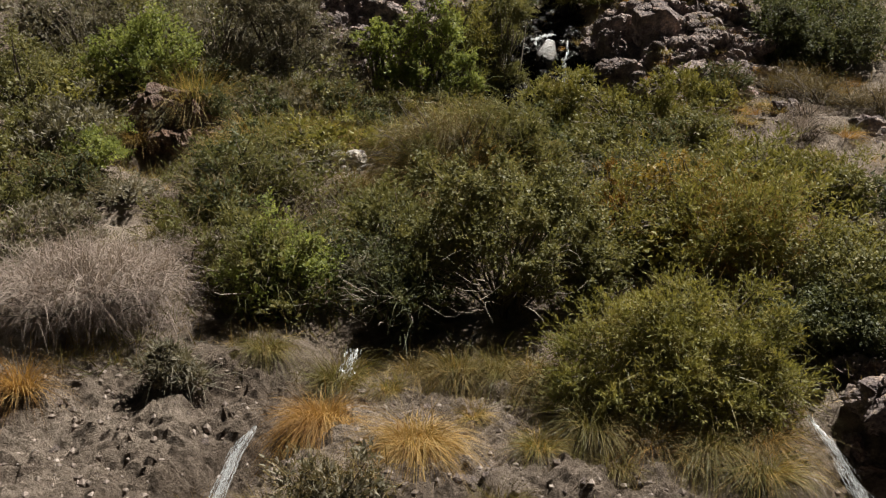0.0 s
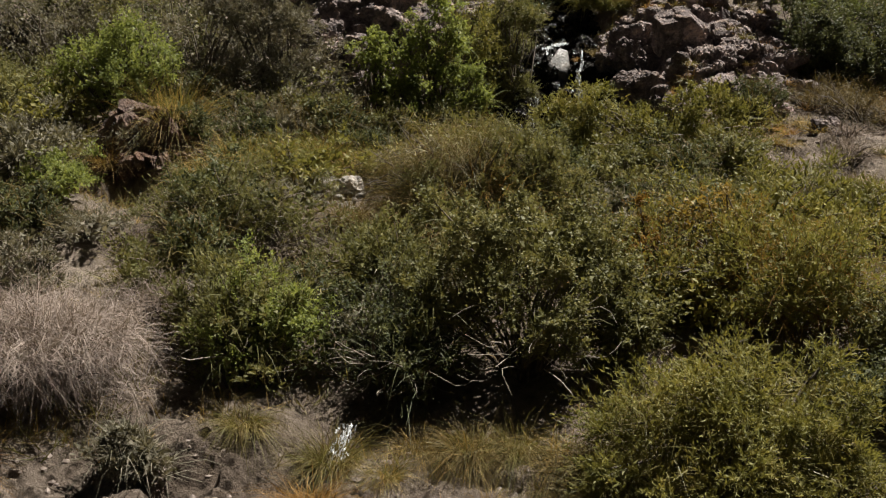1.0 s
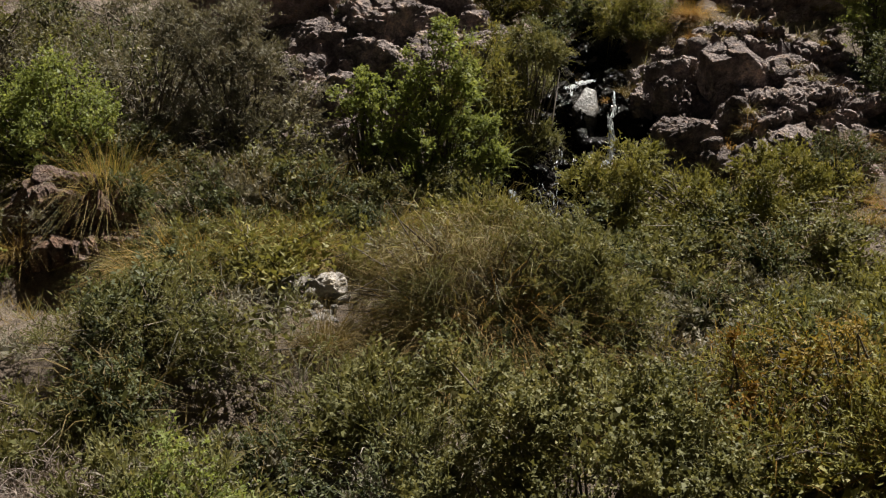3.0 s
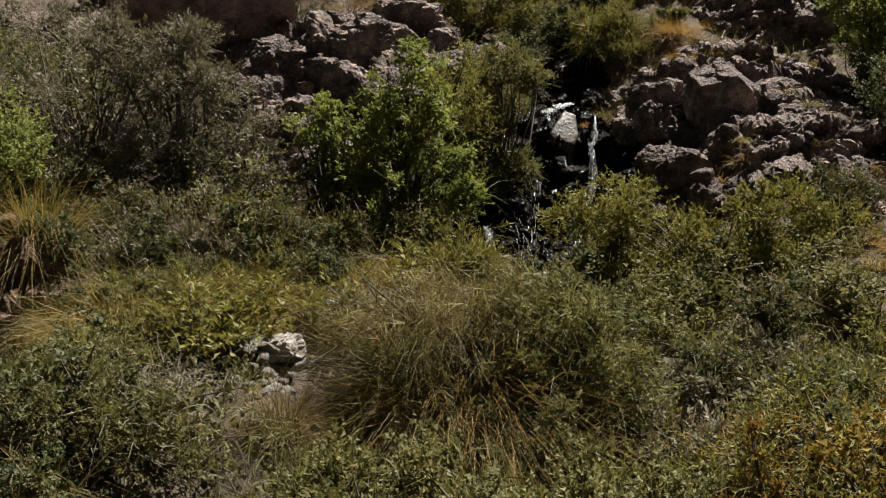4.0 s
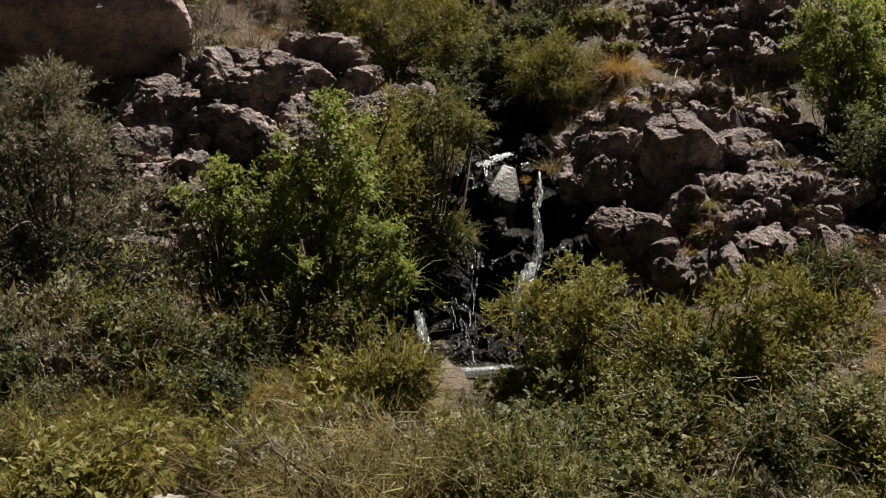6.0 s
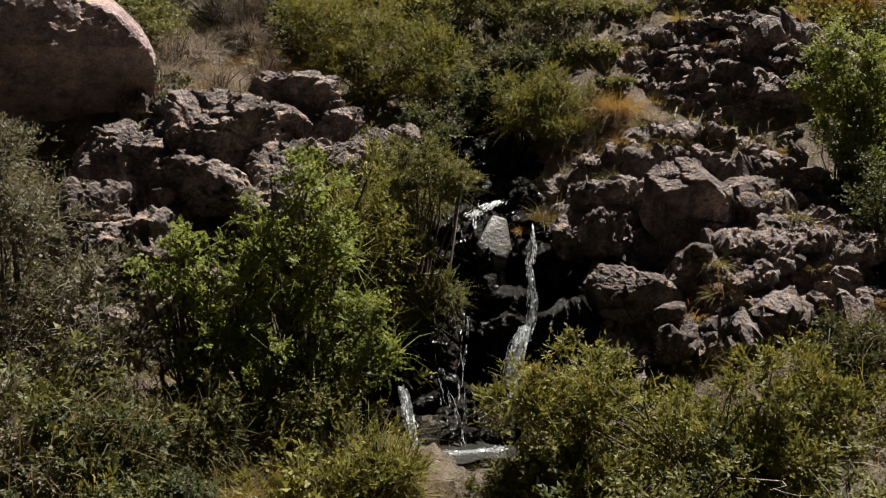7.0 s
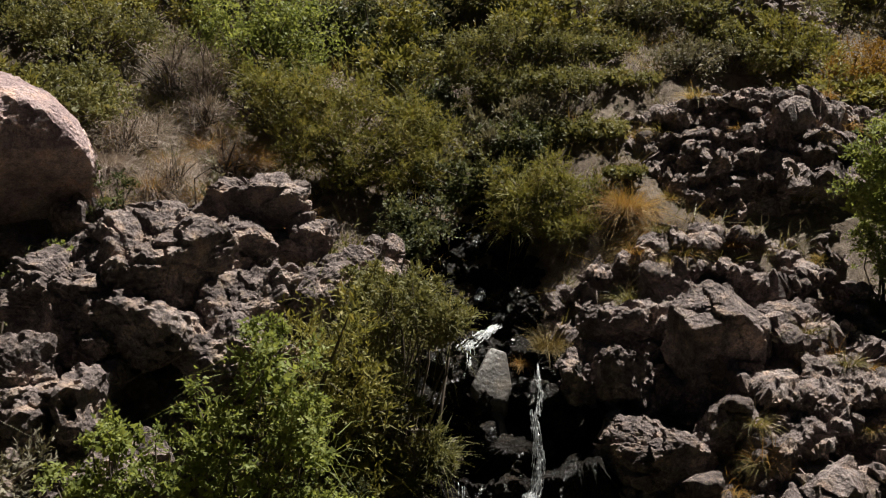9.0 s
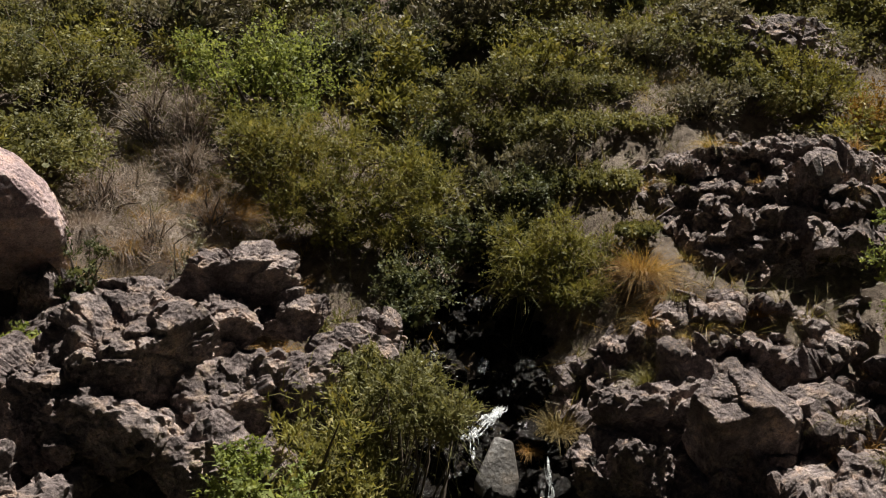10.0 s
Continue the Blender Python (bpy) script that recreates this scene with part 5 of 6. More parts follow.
tussock(-0.2, 18.5, 0.8, 0.5, REED, 231, "green reeds at the foot of the willow-like tree", blades=900, mix=STRAW)
tussock(1.25, 17.3, 0.6, 0.5, REED, 232, "green grass beside a sandy patch", blades=700)


for n, (x, y, h) in enumerate([(-1.0, 24.6, 0.4), (-0.4, 24.9, 0.4), (-1.5, 25.2, 0.45), (-2.0, 24.6, 0.45), (-1.3, 26.0, 0.4), (-0.2, 25.6, 0.35), (-1.9, 26.4, 0.4), (-0.7, 27.2, 0.4)]):
    tussock(x, y, h, 0.4, GREY_TWIG, 240 + n, "grey-brown withered grass on the upper slope", blades=450, mix=STRAW if n % 2 else STRAW_RUST)


def ground_cover(name, mat, count, seed, label, h, per, wide, y0=8.0, y1=32.0, share=0.5):
    """Low grass and weeds over the planted part of the slope, in patches."""
    rng = np.random.default_rng(seed)
    x, y = rng.uniform(-9, 11, count), rng.uniform(y0, y1, count)
    p = np.stack([x, y, 0 * x], 1)
    keep = (fbm(p * 0.9, 3, seed) > 0.3 - 0.75 * share) & ~bare_ground(x, y)
    x, y = x[keep], y[keep]
    z = ground_height(x, y)
    foot = np.repeat(np.stack([x, y, z], 1), per, 0) + rng.normal(size=(len(x) * per, 3)) * (0.06, 0.06, 0.0)
    n = len(foot)
    lean = unit(rng.normal(size=(n, 3)) * (0.5, 0.5, 0.1) + (0, 0, 1))
    v, f = strips(rng, foot, lean, h * rng.uniform(0.4, 1.4, n), wide * rng.uniform(0.6, 1.4, n), rng.uniform(0.1, 0.7, n), 1)
    tagged(new(name, mesh_of(name, v, f, mat)), label, "grass", kind="stuff")


ground_cover("heath", LEAF_GREY, 5200, 304, "low grey-green heath over the upper slope", 0.28, 9, 0.014, y0=23.5, y1=41, share=0.75)
ground_cover("dry_grass", STRAW, 5200, 301, "short dry straw-coloured grass over the slope", 0.3, 8, 0.008, share=0.35)
ground_cover("grass", REED, 7000, 302, "green grass and weeds between the shrubs", 0.36, 9, 0.011, share=0.5)
ground_cover("brushwood", BROOM, 6000, 303, "brown brushwood and litter between the shrubs", 0.36, 9, 0.009, share=0.5)


def low_shrubs():
    rng = np.random.default_rng(310)
    kinds = [(LEAF_OLIVE, "low olive shrub filling the slope"), (LEAF_DARK, "low dark green shrub filling the slope"),
             (LEAF_GREY, "low grey-green shrub filling the slope"), (LEAF_YELLOW, "low yellow-green shrub filling the slope")]
    first = []
    for k, (m, label) in enumerate(kinds):
        ob = shrub(-8.0 + 1.3 * k, 21.5 + 2.0 * k, 0.72 + ground_z(-8.0 + 1.3 * k, 21.5 + 2.0 * k), 0.6, 0.55, m, 320 + k, label, name="low_shrub", leaf=0.044, width=0.02, clumps=32, twigs=14, per=8)
        tagged(ob, group="low shrubs on the slope")
        first.append(ob)
    placed = 0
    spots = []
    while placed < 150:
        x, y = rng.uniform(-8.5, 9.5), (rng.uniform(12.5, 24) if placed < 60 else rng.uniform(24, 33))
        if placed >= 104:
            x, y = rng.uniform(-7, 12), rng.uniform(30.2, 34)
        if bare_ground(np.array([x]), np.array([y]))[0] or (-2.4 < x < 0.5 and 23.9 < y < 28.2) or (-5.4 < x < -3.4 and 14.9 < y < 16.9) or (-2.5 < x < 7.2 and 19.0 < y < 25.8) or any((x - a) ** 2 + (y - b) ** 2 < 0.55 for a, b in spots):
            continue
        spots.append((x, y))
        s = rng.uniform(0.85, 1.5) if placed < 104 else rng.uniform(1.2, 1.9)
        ob = copy_thing(first[int(rng.integers(4))], pose(x, y, ground_z(x, y) - 0.08, 0, 0, rng.uniform(0, 360)))
        ob.scale = (s, s, s * rng.uniform(0.8, 1.1))
        placed += 1


def undergrowth():
    """More low shrubs between the large ones along the brook."""
    rng = np.random.default_rng(330)
    kinds = [(LEAF_OLIVE, "low fine-leaved olive undergrowth beside the brook"), (LEAF_GREY, "low grey-green undergrowth beside the brook"), (LEAF_DARK, "low dark undergrowth beside the brook")]
    first = []
    for k, (m, label) in enumerate(kinds):
        x, y = -3.2 + 3.0 * k, 13.4
        ob = shrub(x, y, 0.62 + ground_z(x, y), 0.5, 0.45, m, 340 + k, label, name="low_shrub", leaf=0.034, width=0.014, clumps=34, twigs=14, per=10, shoots=500, shoot_mat=(REED, GREY_TWIG, BROOM)[k])
        first.append(tagged(ob, group="undergrowth along the brook"))
    placed = 0
    while placed < 38:
        x, y = rng.uniform(-6.0, 5.8), rng.uniform(12.9, 19.2)
        if bare_ground(np.array([x]), np.array([y]))[0] or (-5.4 < x < -3.4 and 14.9 < y < 16.9) or (-2.3 < x < -0.9 and 14.6 < y < 16.8):
            continue
        s = rng.uniform(0.7, 1.25)
        ob = copy_thing(first[int(rng.integers(3))], pose(x, y, ground_z(x, y) - 0.06, 0, 0, rng.uniform(0, 360)))
        ob.scale = (s, s, s * rng.uniform(0.8, 1.15))
        placed += 1


low_shrubs()
undergrowth()


# ---- stones ----
def stone_kinds(mat, count, seed, detail=2):
    return [rock_mesh("stone", tuple(np.random.default_rng(seed + k).uniform(0.6, 1.1, 3) * (1, 1, 0.6)), seed + k, mat, detail, 0.9, 0.3, 7) for k in range(count)]


def resting(x, y):
    """A height between the ground and the lowest ground close round it."""
    return np.min([ground_surface(x + a, y + b) for a in (-0.04, 0, 0.04) for b in (-0.04, 0, 0.04)], 0) * 0.45 + ground_surface(x, y) * 0.55


def scatter_stones(meshes, count, box, sizes, seed, label, group, name="stone", pile=0.0):
    rng = np.random.default_rng(seed)
    x0, x1, y0, y1 = box
    xs, ys = rng.uniform(x0, x1, count), rng.uniform(y0, y1, count)
    rs = sizes[0] * (sizes[1] / sizes[0]) ** (rng.random(count) ** 2)
    zs = resting(xs, ys) - 0.2 * rs + pile * (1 - ((2 * xs - x0 - x1) / (x1 - x0)) ** 2) * (1 - ((2 * ys - y0 - y1) / (y1 - y0)) ** 2)
    for x, y, z, r in zip(xs, ys, zs, rs):
        ob = new(name, meshes[int(rng.integers(len(meshes)))])
        ob.location = (x, y, z)
        ob.rotation_euler = (rng.uniform(-0.3, 0.3), rng.uniform(-0.3, 0.3), rng.uniform(0, 6.28))
        ob.scale = (r, r, r)
        tagged(ob, label, "stone", group)


GREY_STONES, PALE_STONES = stone_kinds(STONE_GREY, 8, 400, 2), stone_kinds(STONE_PALE, 5, 420, 3)
scatter_stones(GREY_STONES, 110, (-5.0, 1.8, 7.4, 10.6), (0.03, 0.15), 431, "angular grey stone on the dry bank", "stones on the bank")
scatter_stones(GREY_STONES, 80, (4.8, 9.5, 16.5, 21.5), (0.03, 0.2), 432, "angular grey-pink stone on the gravel slope", "stones on the gravel slope")
scatter_stones(PALE_STONES, 40, (-2.0, -1.2, 15.7, 16.5), (0.045, 0.13), 433, "pale grey stone in a small heap", "heap of pale stones", pile=0.2)
scatter_stones(GREY_STONES, 50, (-2.8, 8.5, 24, 29), (0.04, 0.18), 434, "grey stone on the upper slope", "stones on the upper slope")
rock("stone", (-1.42, 16.2, float(ground_surface(-1.42, 16.2)[0]) + 0.17), (0.19, 0.14, 0.09), 440, STONE_PALE, "large whitish stone on a small heap", 4, 0.3, 0.6, planes=6)


def gravel_material():
    m, nt, bsdf = material("mixed_gravel")
    geo = nt.nodes.new("ShaderNodeNewGeometry")
    grain = noise_tex(nt, 60, 4)
    tone = ramp(nt, geo.outputs["Random Per Island"], [(0.0, (0.11, 0.085, 0.07)), (0.5, (0.19, 0.15, 0.128)), (1.0, (0.27, 0.225, 0.198))]).outputs[0]
    nt.links.new(mixed(nt, 0.6, tone, ramp(nt, grain.outputs["Fac"], [(0.3, (0.6, 0.6, 0.6)), (0.7, (1.3, 1.3, 1.3))]).outputs[0], "MULTIPLY"), bsdf.inputs["Base Color"])
    bsdf.inputs["Roughness"].default_value = 0.9
    return m


GRAVEL = gravel_material()


def gravel():
    rng = np.random.default_rng(450)
    d, f = SPHERES.setdefault(1, sphere_points(1))
    n = 5600
    x = np.where(np.arange(n) < 4200, rng.uniform(-5.2, 4.0, n), rng.uniform(4.9, 9.5, n))
    y = np.where(np.arange(n) < 4200, rng.uniform(7.4, 10.7, n), rng.uniform(16.5, 21.5, n))
    r = 0.01 + 0.045 * rng.random(n) ** 4
    v = d[None] * (r[:, None] * rng.uniform(0.6, 1.2, (n, 3)))[:, None] * rng.uniform(0.8, 1.2, (n, len(d), 1)) + np.stack([x, y, resting(x, y) - 0.15 * r], 1)[:, None]
    faces = (f[None] + (np.arange(n) * len(d))[:, None, None]).reshape(-1, 3)
    tagged(new("gravel", mesh_of("gravel", v.reshape(-1, 3), faces, GRAVEL)), "loose grey gravel over dry earth", "gravel", kind="stuff")


gravel()


# ---- edges of the view ----
crag((4.5, 9.4, -0.6), 19, "dark broken rocks in the hollow beside the brook", swollen(3.9, 6.2, 8.6, 10.6, 0.25), [
    (4.4, 9.7, 0.1, 0.4, 0.35, 0.3, 5), (5.1, 9.4, 0.0, 0.45, 0.35, 0.35, 5), (4.6, 9.1, -0.3, 0.3, 0.3, 0.25, 5)])
shrub(4.5, 10.9, 0.95, 0.75, 0.6, LEAF_DARK, 180, "dark green shrub over the brook hollow", clumps=60, twigs=20, per=10)
shrub(5.6, 10.6, 0.9, 0.8, 0.6, LEAF_OLIVE, 181, "olive shrub beside the brook hollow", clumps=60, twigs=20, per=10, shoots=1200)
shrub(-6.3, 13.6, 1.9, 0.9, 0.7, LEAF_OLIVE, 182, "olive shrub on the side slope", clumps=60, twigs=20, per=10, shoots=1500)
shrub(-5.2, 12.9, 1.55, 0.7, 0.6, LEAF_GREY, 183, "grey-green shrub behind a dry bush", clumps=50, twigs=20, per=10, shoots=1500, shoot_mat=GREY_TWIG)
shrub(-5.3, 10.6, 0.9, 0.6, 0.5, LEAF_OLIVE, 184, "low olive shrub at the edge of the bank", clumps=40, twigs=20, per=10)
shrub(-2.75, 10.1, 0.55, 0.35, 0.3, LEAF_GREY, 185, "small grey-green shrub on the stony bank", clumps=26, twigs=16, per=9, shoots=600)
shrub(-1.1, 7.9, 0.25, 0.5, 0.35, LEAF_GREY, 186, "low brownish heath shrub at the foot of the bank", clumps=30, twigs=16, per=9, shoots=1200, shoot_mat=BROOM)
for n, (x, y, h) in enumerate([(0.15, 10.75, 0.55), (0.6, 10.7, 0.6), (1.0, 10.55, 0.6), (1.3, 10.35, 0.55), (-0.3, 10.85, 0.5), (-1.9, 10.8, 0.4)]):
    tussock(x, y, h, 0.4, REED if n % 2 else BROOM, 870 + n, "olive-brown grass clump below leafy shrubs", blades=420, bend=0.8, mix=BROOM if n % 2 else STRAW)
for n, (x, y) in enumerate([(1.45, 9.5), (1.95, 9.3), (2.5, 9.2), (3.0, 9.35)]):
    tussock(x, y, 0.62, 0.45, BROOM if n % 2 else REED, 255 + n, "brown-green drooping grass under a domed shrub", blades=520, bend=0.9, mix=STRAW_RUST if n % 2 else BROOM)
for n, (x, y, r) in enumerate([(0.9, 9.2, 0.4), (1.6, 9.0, 0.45), (2.3, 9.1, 0.45), (0.5, 8.4, 0.35), (1.3, 8.2, 0.4), (2.2, 8.3, 0.4), (-0.6, 10.4, 0.3), (0.8, 10.3, 0.4)]):
    tussock(x, y, 0.3, r, BROOM if n % 2 else REED, 260 + n, "low brown-green grass on the bank", blades=350, mix=REED if n % 2 else STRAW)


def sand_patch():
    """A pale sandy shelf beside the pool, a low uneven mound."""
    n, rings = 40, 9
    pts = [(0.0, 0.0, 0.06)]
    for k in range(1, rings):
        for a in np.arange(n) * 2 * np.pi / n:
            r = k / (rings - 1) * (1 + 0.2 * math.sin(3 * a + 1))
            pts.append((0.5 * r * math.cos(a), 0.55 * r * math.sin(a), 0.06 * (1 - (k / (rings - 1)) ** 2) - 0.02 * k / rings))
    pts = np.array(pts)
    at = np.array([0.78, 18.05, 0])
    pts[:, 2] += ground_height(pts[:, 0] + at[0], pts[:, 1] + at[1]) + 0.015
    at[2] = pts[0, 2]
    pts[:, 2] -= at[2]
    faces = [(1 + (k - 1) * n + i, 1 + k * n + i, 1 + k * n + (i + 1) % n, 1 + (k - 1) * n + (i + 1) % n) for k in range(1, rings - 1) for i in range(n)]
    ob = new("sand", mesh_of("sand", pts, faces, SAND, True))
    ob.location = at
    tagged(ob, "pale dry sand beside the pool", "sand", kind="structure")


SAND = rock_material("pale_sand", (0.42, 0.37, 0.3), (0.5, 0.44, 0.36), (0.58, 0.52, 0.43), (0.5, 0.44, 0.36))
sand_patch()


# ---- growth on and between the rocks ----
tussock(0.42, 19.3, 0.75, 0.4, REED, 281, "green reeds beside the pool", blades=600, mix=STRAW)
tussock(0.2, 18.9, 0.8, 0.45, REED, 282, "green-yellow reeds beside the pool", blades=700, mix=STRAW)
tussock(1.75, 18.7, 0.5, 0.4, REED, 283, "green grass at the pool's outlet", blades=500)
shrub(2.1, 18.5, 2.6, 0.5, 0.45, LEAF_OLIVE, 190, "olive shrub at the pool's outlet", clumps=40, twigs=20, per=10)
shrub(-0.1, 19.6, 3.0, 0.5, 0.45, LEAF_BRIGHT, 191, "bright green shrub at the foot of the wet rock", clumps=40, twigs=20, per=10)
shrub(-2.15, 22.85, 5.0, 0.28, 0.25, LEAF_BRIGHT, 192, "small bright green shrub under the boulder", clumps=22, twigs=16, per=9, foot=4.5)
rock("stone", (-1.95, 23.05, crag_z(-1.95, 23.05) + 0.06), (0.14, 0.1, 0.09), 441, STONE_PALE, "pale pointed stone beside the boulder", 3, 0.4, 0.4, planes=7)
twig_bush(-3.5, 22.7, 4.75, 0.8, 0.5, BROOM, 193, "dark leafless brush under the boulder", twigs=60, clumps=40)
twig_bush(-2.7, 22.4, 4.4, 0.5, 0.4, GREY_TWIG, 194, "grey leafless brush beside the outcrop", twigs=40, clumps=40)


def rubble(seed, ob, mat, points, count, sizes):
    """Angular stones wedged into a crag, parts of it."""
    rng = np.random.default_rng(seed)
    kinds = [rock_mesh("stone", tuple(rng.uniform(0.65, 1.15, 3) * (1, 1, 0.75)), seed + 50 + k, mat, 3, 0.7, 0.5, 7) for k in range(6)]
    for n in rng.choice(len(points), count, replace=False):
        stone = part("stone", kinds[int(rng.integers(6))], ob)
        r = sizes[0] * (sizes[1] / sizes[0]) ** (rng.random() ** 1.6)
        stone.location = Vector(points[n]) - ob.location
        stone.rotation_euler = (rng.uniform(-0.6, 0.6), rng.uniform(-0.6, 0.6), rng.uniform(0, 6.28))
        stone.scale = (r, r, r)


for n, (ob, points) in enumerate(list(zip(CRAG_THINGS, CRAGS))[:3]):
    inner = points[(points[:, 0] > points[:, 0].min() + 0.35) & (points[:, 0] < points[:, 0].max() - 0.35) & (points[:, 1] > points[:, 1].min() + 0.4) & (points[:, 1] < points[:, 1].max() - 0.3)]
    rubble(700 + n, ob, ROCK, inner, (150, 130, 90)[n], (0.05, 0.19))


def rock_tufts():
    rng = np.random.default_rng(500)
    kinds = [(STRAW, REED, "small straw-coloured tuft growing on rock"), (REED, BROOM, "small green-brown tuft growing on rock"), (STRAW_RUST, None, "small rusty dry tuft growing on rock")]
    first = []
    for k, (a, b, label) in enumerate(kinds):
        x, y = -1.2 + 0.5 * k, 23.75
        ob = tussock(x, y, 0.22, 0.2, a, 510 + k, label, blades=90, mix=b, foot=crag_z(x, y))
        first.append(tagged(ob, group="grass tufts on the rocks"))
    for x0, x1, y0, y1, n in ((4.9, 8.5, 16.8, 21.0, 46), (-2.0, 1.2, 21.4, 24.0, 26), (2.9, 6.6, 20.2, 23.8, 34), (4.9, 8.6, 24.0, 26.4, 20)):
        for _ in range(n):
            x, y = rng.uniform(x0, x1), rng.uniform(y0, y1)
            z = crag_z(x, y) - 0.02
            ob = copy_thing(first[int(rng.integers(3))], pose(x, y, z, 0, 0, rng.uniform(0, 360)))
            k = rng.uniform(0.7, 1.6)
            ob.scale = (k, k, k)


rock_tufts()


# ---- thicket below the grey trees, shrubs on the gravel slope ----
shrub(-2.4, 18.5, 3.1, 0.8, 0.6, LEAF_GREY, 601, "dark grey-green brush below the grey tree", clumps=60, twigs=20, per=10, shoots=2200, shoot_mat=BROOM, bare=14)
# Dark leaves put the shade of the tree's underside into the brush
shrub(-3.5, 18.5, 3.1, 0.7, 0.6, LEAF_DARK, 602, "brush below the grey tree, leaves darkened as its shade", clumps=50, twigs=20, per=10, shoots=1500, shoot_mat=BROOM, bare=10)
shrub(-1.5, 18.6, 2.9, 0.6, 0.5, LEAF_OLIVE, 603, "olive brush between reeds and the willow-like tree", clumps=50, twigs=20, per=10, shoots=1200)
# Leaf colour is dark to carry the shade between the trees
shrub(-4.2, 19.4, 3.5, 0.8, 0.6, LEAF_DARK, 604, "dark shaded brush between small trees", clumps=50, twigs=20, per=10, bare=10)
shrub(-2.65, 16.9, 2.4, 0.5, 0.45, LEAF_OLIVE, 605, "olive shrub with dry grass beside pale stones", clumps=50, twigs=20, per=10, shoots=1500)
shrub(-3.1, 15.9, 2.2, 0.6, 0.5, LEAF_OLIVE, 606, "olive shrub on the side slope beside reeds", clumps=54, twigs=20, per=10, shoots=1500)
shrub(0.4, 18.0, 2.75, 0.4, 0.4, LEAF_YELLOW, 607, "yellow-green shrub beside the sandy patch", clumps=36, twigs=18, per=10, shoots=1200, shoot_mat=REED)
shrub(1.75, 18.3, 2.35, 0.45, 0.4, LEAF_OLIVE, 608, "low olive shrub beside the sandy patch", clumps=36, twigs=18, per=10)
shrub(2.0, 17.2, 2.3, 0.6, 0.5, LEAF_OLIVE, 609, "olive shrub below the pool", clumps=44, twigs=18, per=10, shoots=1000)
twig_bush(6.9, 19.3, 3.35, 0.7, 0.5, BROOM, 610, "dry brown shrub low on the gravel slope", twigs=50, clumps=40)
twig_bush(7.8, 18.5, 3.2, 0.6, 0.5, BROOM, 611, "dry brown shrub on the gravel slope", twigs=45, clumps=40)
twig_bush(6.0, 17.3, 2.55, 0.5, 0.45, GREY_TWIG, 612, "grey-brown dry shrub at the foot of the gravel slope", twigs=40, clumps=40)
rock("boulder", (6.15, 18.5, float(ground_surface(6.15, 18.5)[0]) + 0.05), (0.32, 0.26, 0.22), 620, ROCK, "grey boulder half sunk in the gravel slope", 5)
rock("boulder", (7.2, 17.8, float(ground_surface(7.2, 17.8)[0]) + 0.05), (0.28, 0.22, 0.2), 621, ROCK, "grey boulder on the gravel slope", 4)
rock("boulder", (5.6, 19.3, float(ground_surface(5.6, 19.3)[0]) + 0.04), (0.22, 0.2, 0.15), 622, ROCK_PINK, "pinkish boulder on the gravel slope", 4)


shrub(0.3, 21.5, 4.75, 0.65, 0.55, LEAF_YELLOW, 613, "yellow-olive shrub on the rock beside the fall", clumps=70, twigs=20, per=11, shoots=1500)
shrub(0.75, 22.4, 4.75, 0.5, 0.45, LEAF_OLIVE, 614, "olive shrub on top of the rock beside the fall", clumps=46, twigs=20, per=10, shoots=1000, foot=3.9)
shrub(-5.6, 21.6, 5.2, 1.0, 0.8, LEAF_OLIVE, 615, "olive shrub on the bank above grey trees", clumps=60, twigs=18, per=10)
shrub(-6.9, 21.0, 5.0, 1.0, 0.8, LEAF_GREY, 616, "grey-brown shrub on the bank above", clumps=60, twigs=18, per=10)
shrub(-5.2, 23.3, 5.7, 0.9, 0.7, LEAF_GREY, 617, "grey-brown shrub beside the great boulder", clumps=54, twigs=18, per=10, bare=8)
shrub(-7.6, 23.0, 5.9, 1.0, 0.8, LEAF_OLIVE, 618, "olive shrub high on the side slope", clumps=54, twigs=18, per=10)
for n, (x, y, r) in enumerate([(1.2, 10.2, 0.35), (0.9, 9.6, 0.35), (1.9, 9.35, 0.35), (0.3, 9.9, 0.3)]):
    tussock(x, y, 0.28, r, STRAW, 290 + n, "pale dry grass on the bank in the sun", blades=280, mix=REED)
# Brush with dark leaves, added to deepen the boulder's shade and block bounced light
shrub(-3.0, 23.0, 4.6, 0.8, 0.5, LEAF_DARK, 620, "brush in the hollow under the boulder, darkened to deepen its shade", clumps=40, twigs=18, per=9, bare=8)
shrub(4.6, 27.2, 6.7, 0.9, 0.7, LEAF_OLIVE, 630, "olive-green shrub thicket above the stream gully", clumps=70, twigs=20, per=10, leaf=0.042, width=0.02)
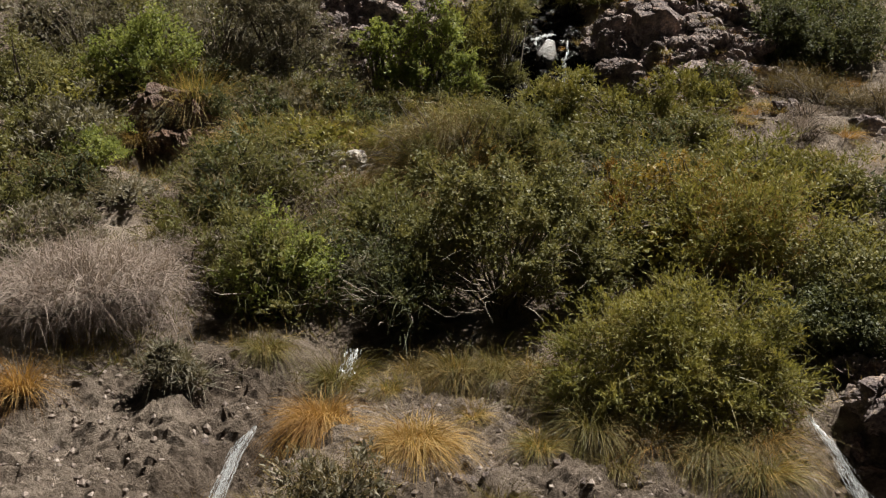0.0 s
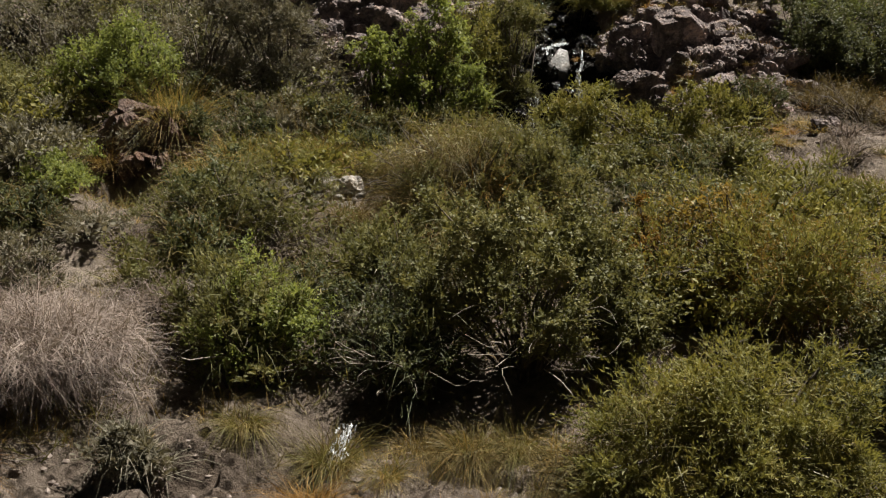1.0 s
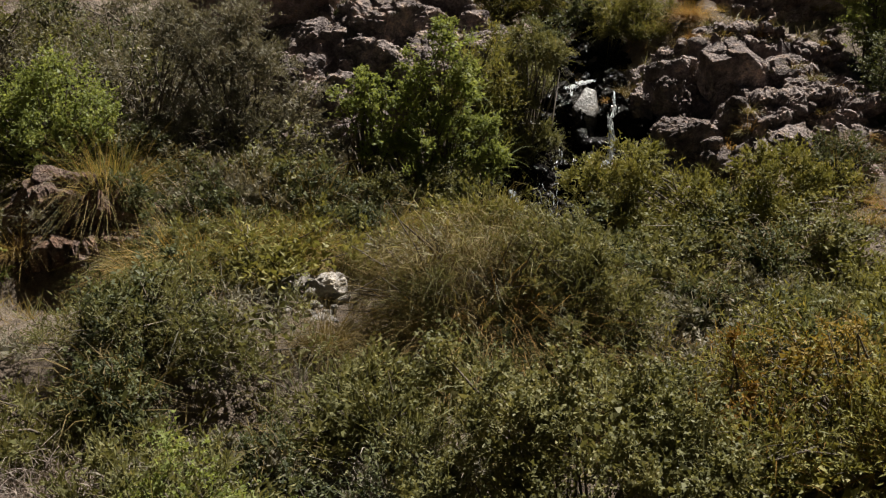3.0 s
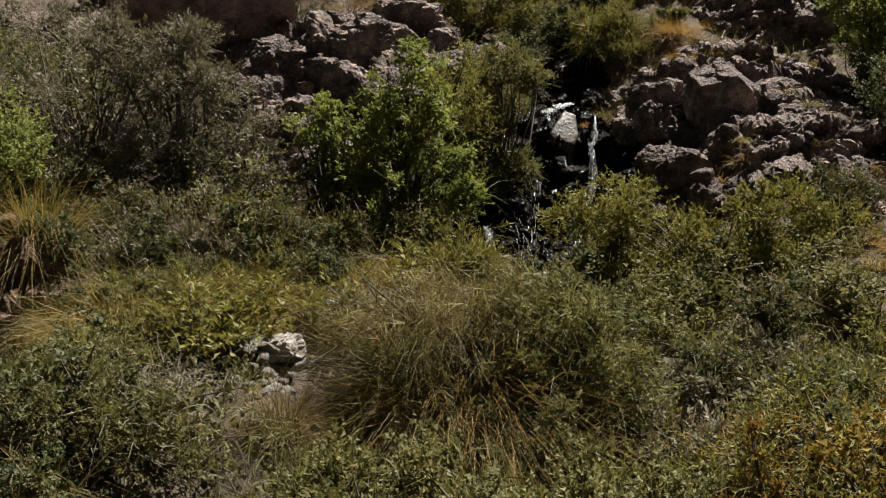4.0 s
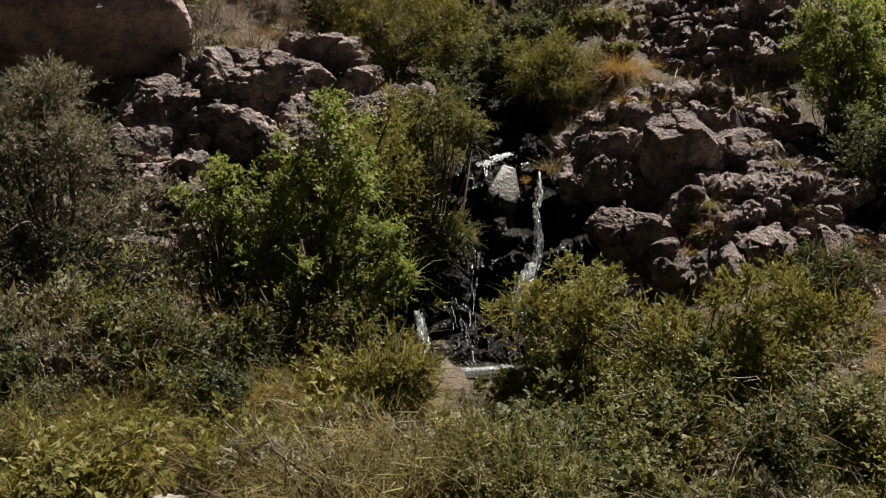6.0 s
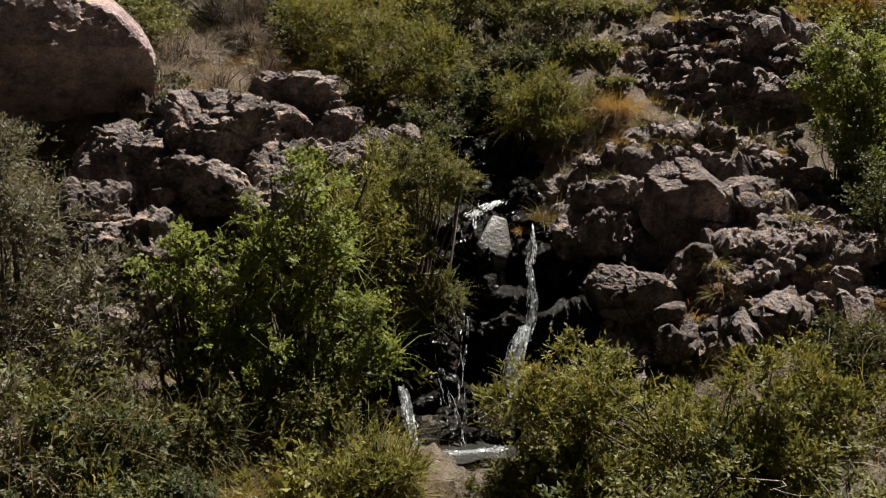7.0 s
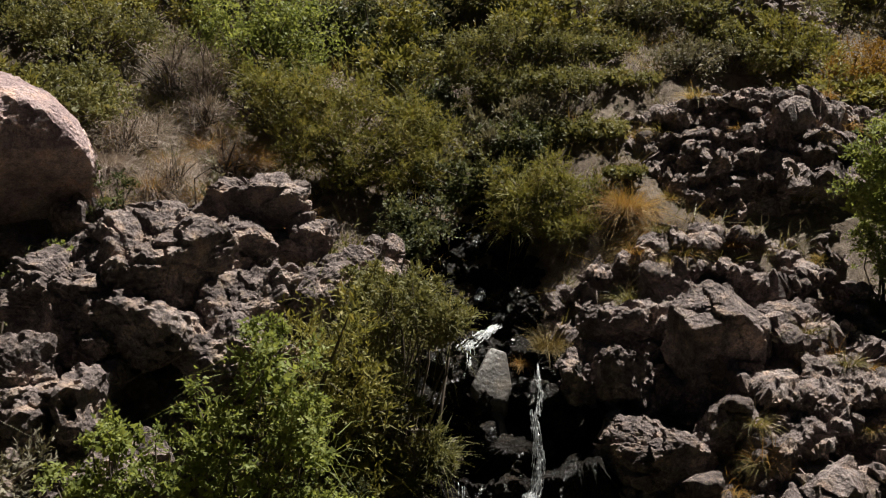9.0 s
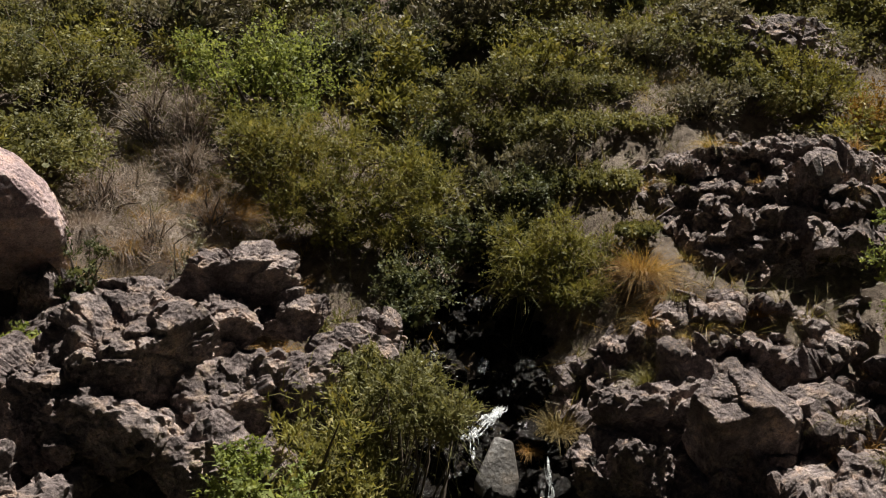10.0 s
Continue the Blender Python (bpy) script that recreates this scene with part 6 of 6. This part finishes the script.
shrub(3.7, 27.6, 6.75, 0.9, 0.7, LEAF_OLIVE, 631, "green shrub thicket on the upper slope", clumps=70, twigs=20, per=10, leaf=0.042, width=0.02)
shrub(5.0, 28.9, 7.55, 0.9, 0.7, LEAF_OLIVE, 632, "olive shrub thicket on the upper slope", clumps=60, twigs=20, per=10)
shrub(6.2, 29.3, 8.1, 0.8, 0.6, LEAF_OLIVE, 633, "olive shrub beside the broad boulder", clumps=50, twigs=18, per=10)
shrub(4.2, 30.2, 8.1, 1.0, 0.7, LEAF_OLIVE, 634, "olive shrub high above the stream", clumps=54, twigs=18, per=10)
shrub(9.3, 29.3, 8.6, 1.0, 0.8, LEAF_OLIVE, 635, "olive shrub beside the broad boulder high up", clumps=54, twigs=18, per=10)
shrub(-0.75, 24.35, 5.7, 0.25, 0.22, LEAF_GREY, 636, "small grey-green shrub in dry grass", clumps=20, twigs=14, per=9)
shrub(-1.75, 24.0, 5.5, 0.3, 0.25, LEAF_DARK, 637, "small dark green shrub beside the boulder", clumps=22, twigs=14, per=9)
for n, (x, y, h) in enumerate([(-0.2, 26.7, 0.4), (0.1, 26.2, 0.35), (-0.9, 26.8, 0.4), (-0.4, 25.9, 0.35), (0.2, 24.6, 0.3), (0.5, 24.2, 0.3)]):
    tussock(x, y, h, 0.4, STRAW_RUST, 640 + n, "rusty orange dry grass on the upper slope", blades=350, mix=GREY_TWIG)
rock("boulder", (0.1, 25.0, ground_z(0.1, 25.0) + 0.08), (0.42, 0.3, 0.25), 650, ROCK, "grey boulder among dry grass on the slope", 5)
rock("boulder", (-0.5, 28.0, ground_z(-0.5, 28.0) + 0.05), (0.25, 0.2, 0.18), 651, ROCK_PINK, "pinkish boulder beside a flat stone", 4)
twig_bush(-0.9, 27.7, 7.2, 0.4, 0.35, GREY_TWIG, 652, "leafless grey-brown shrub on the dry slope", twigs=40, clumps=30)
twig_bush(-1.8, 25.9, 6.2, 0.45, 0.4, GREY_TWIG, 653, "withered grey shrub on the dry slope", twigs=40, clumps=30)
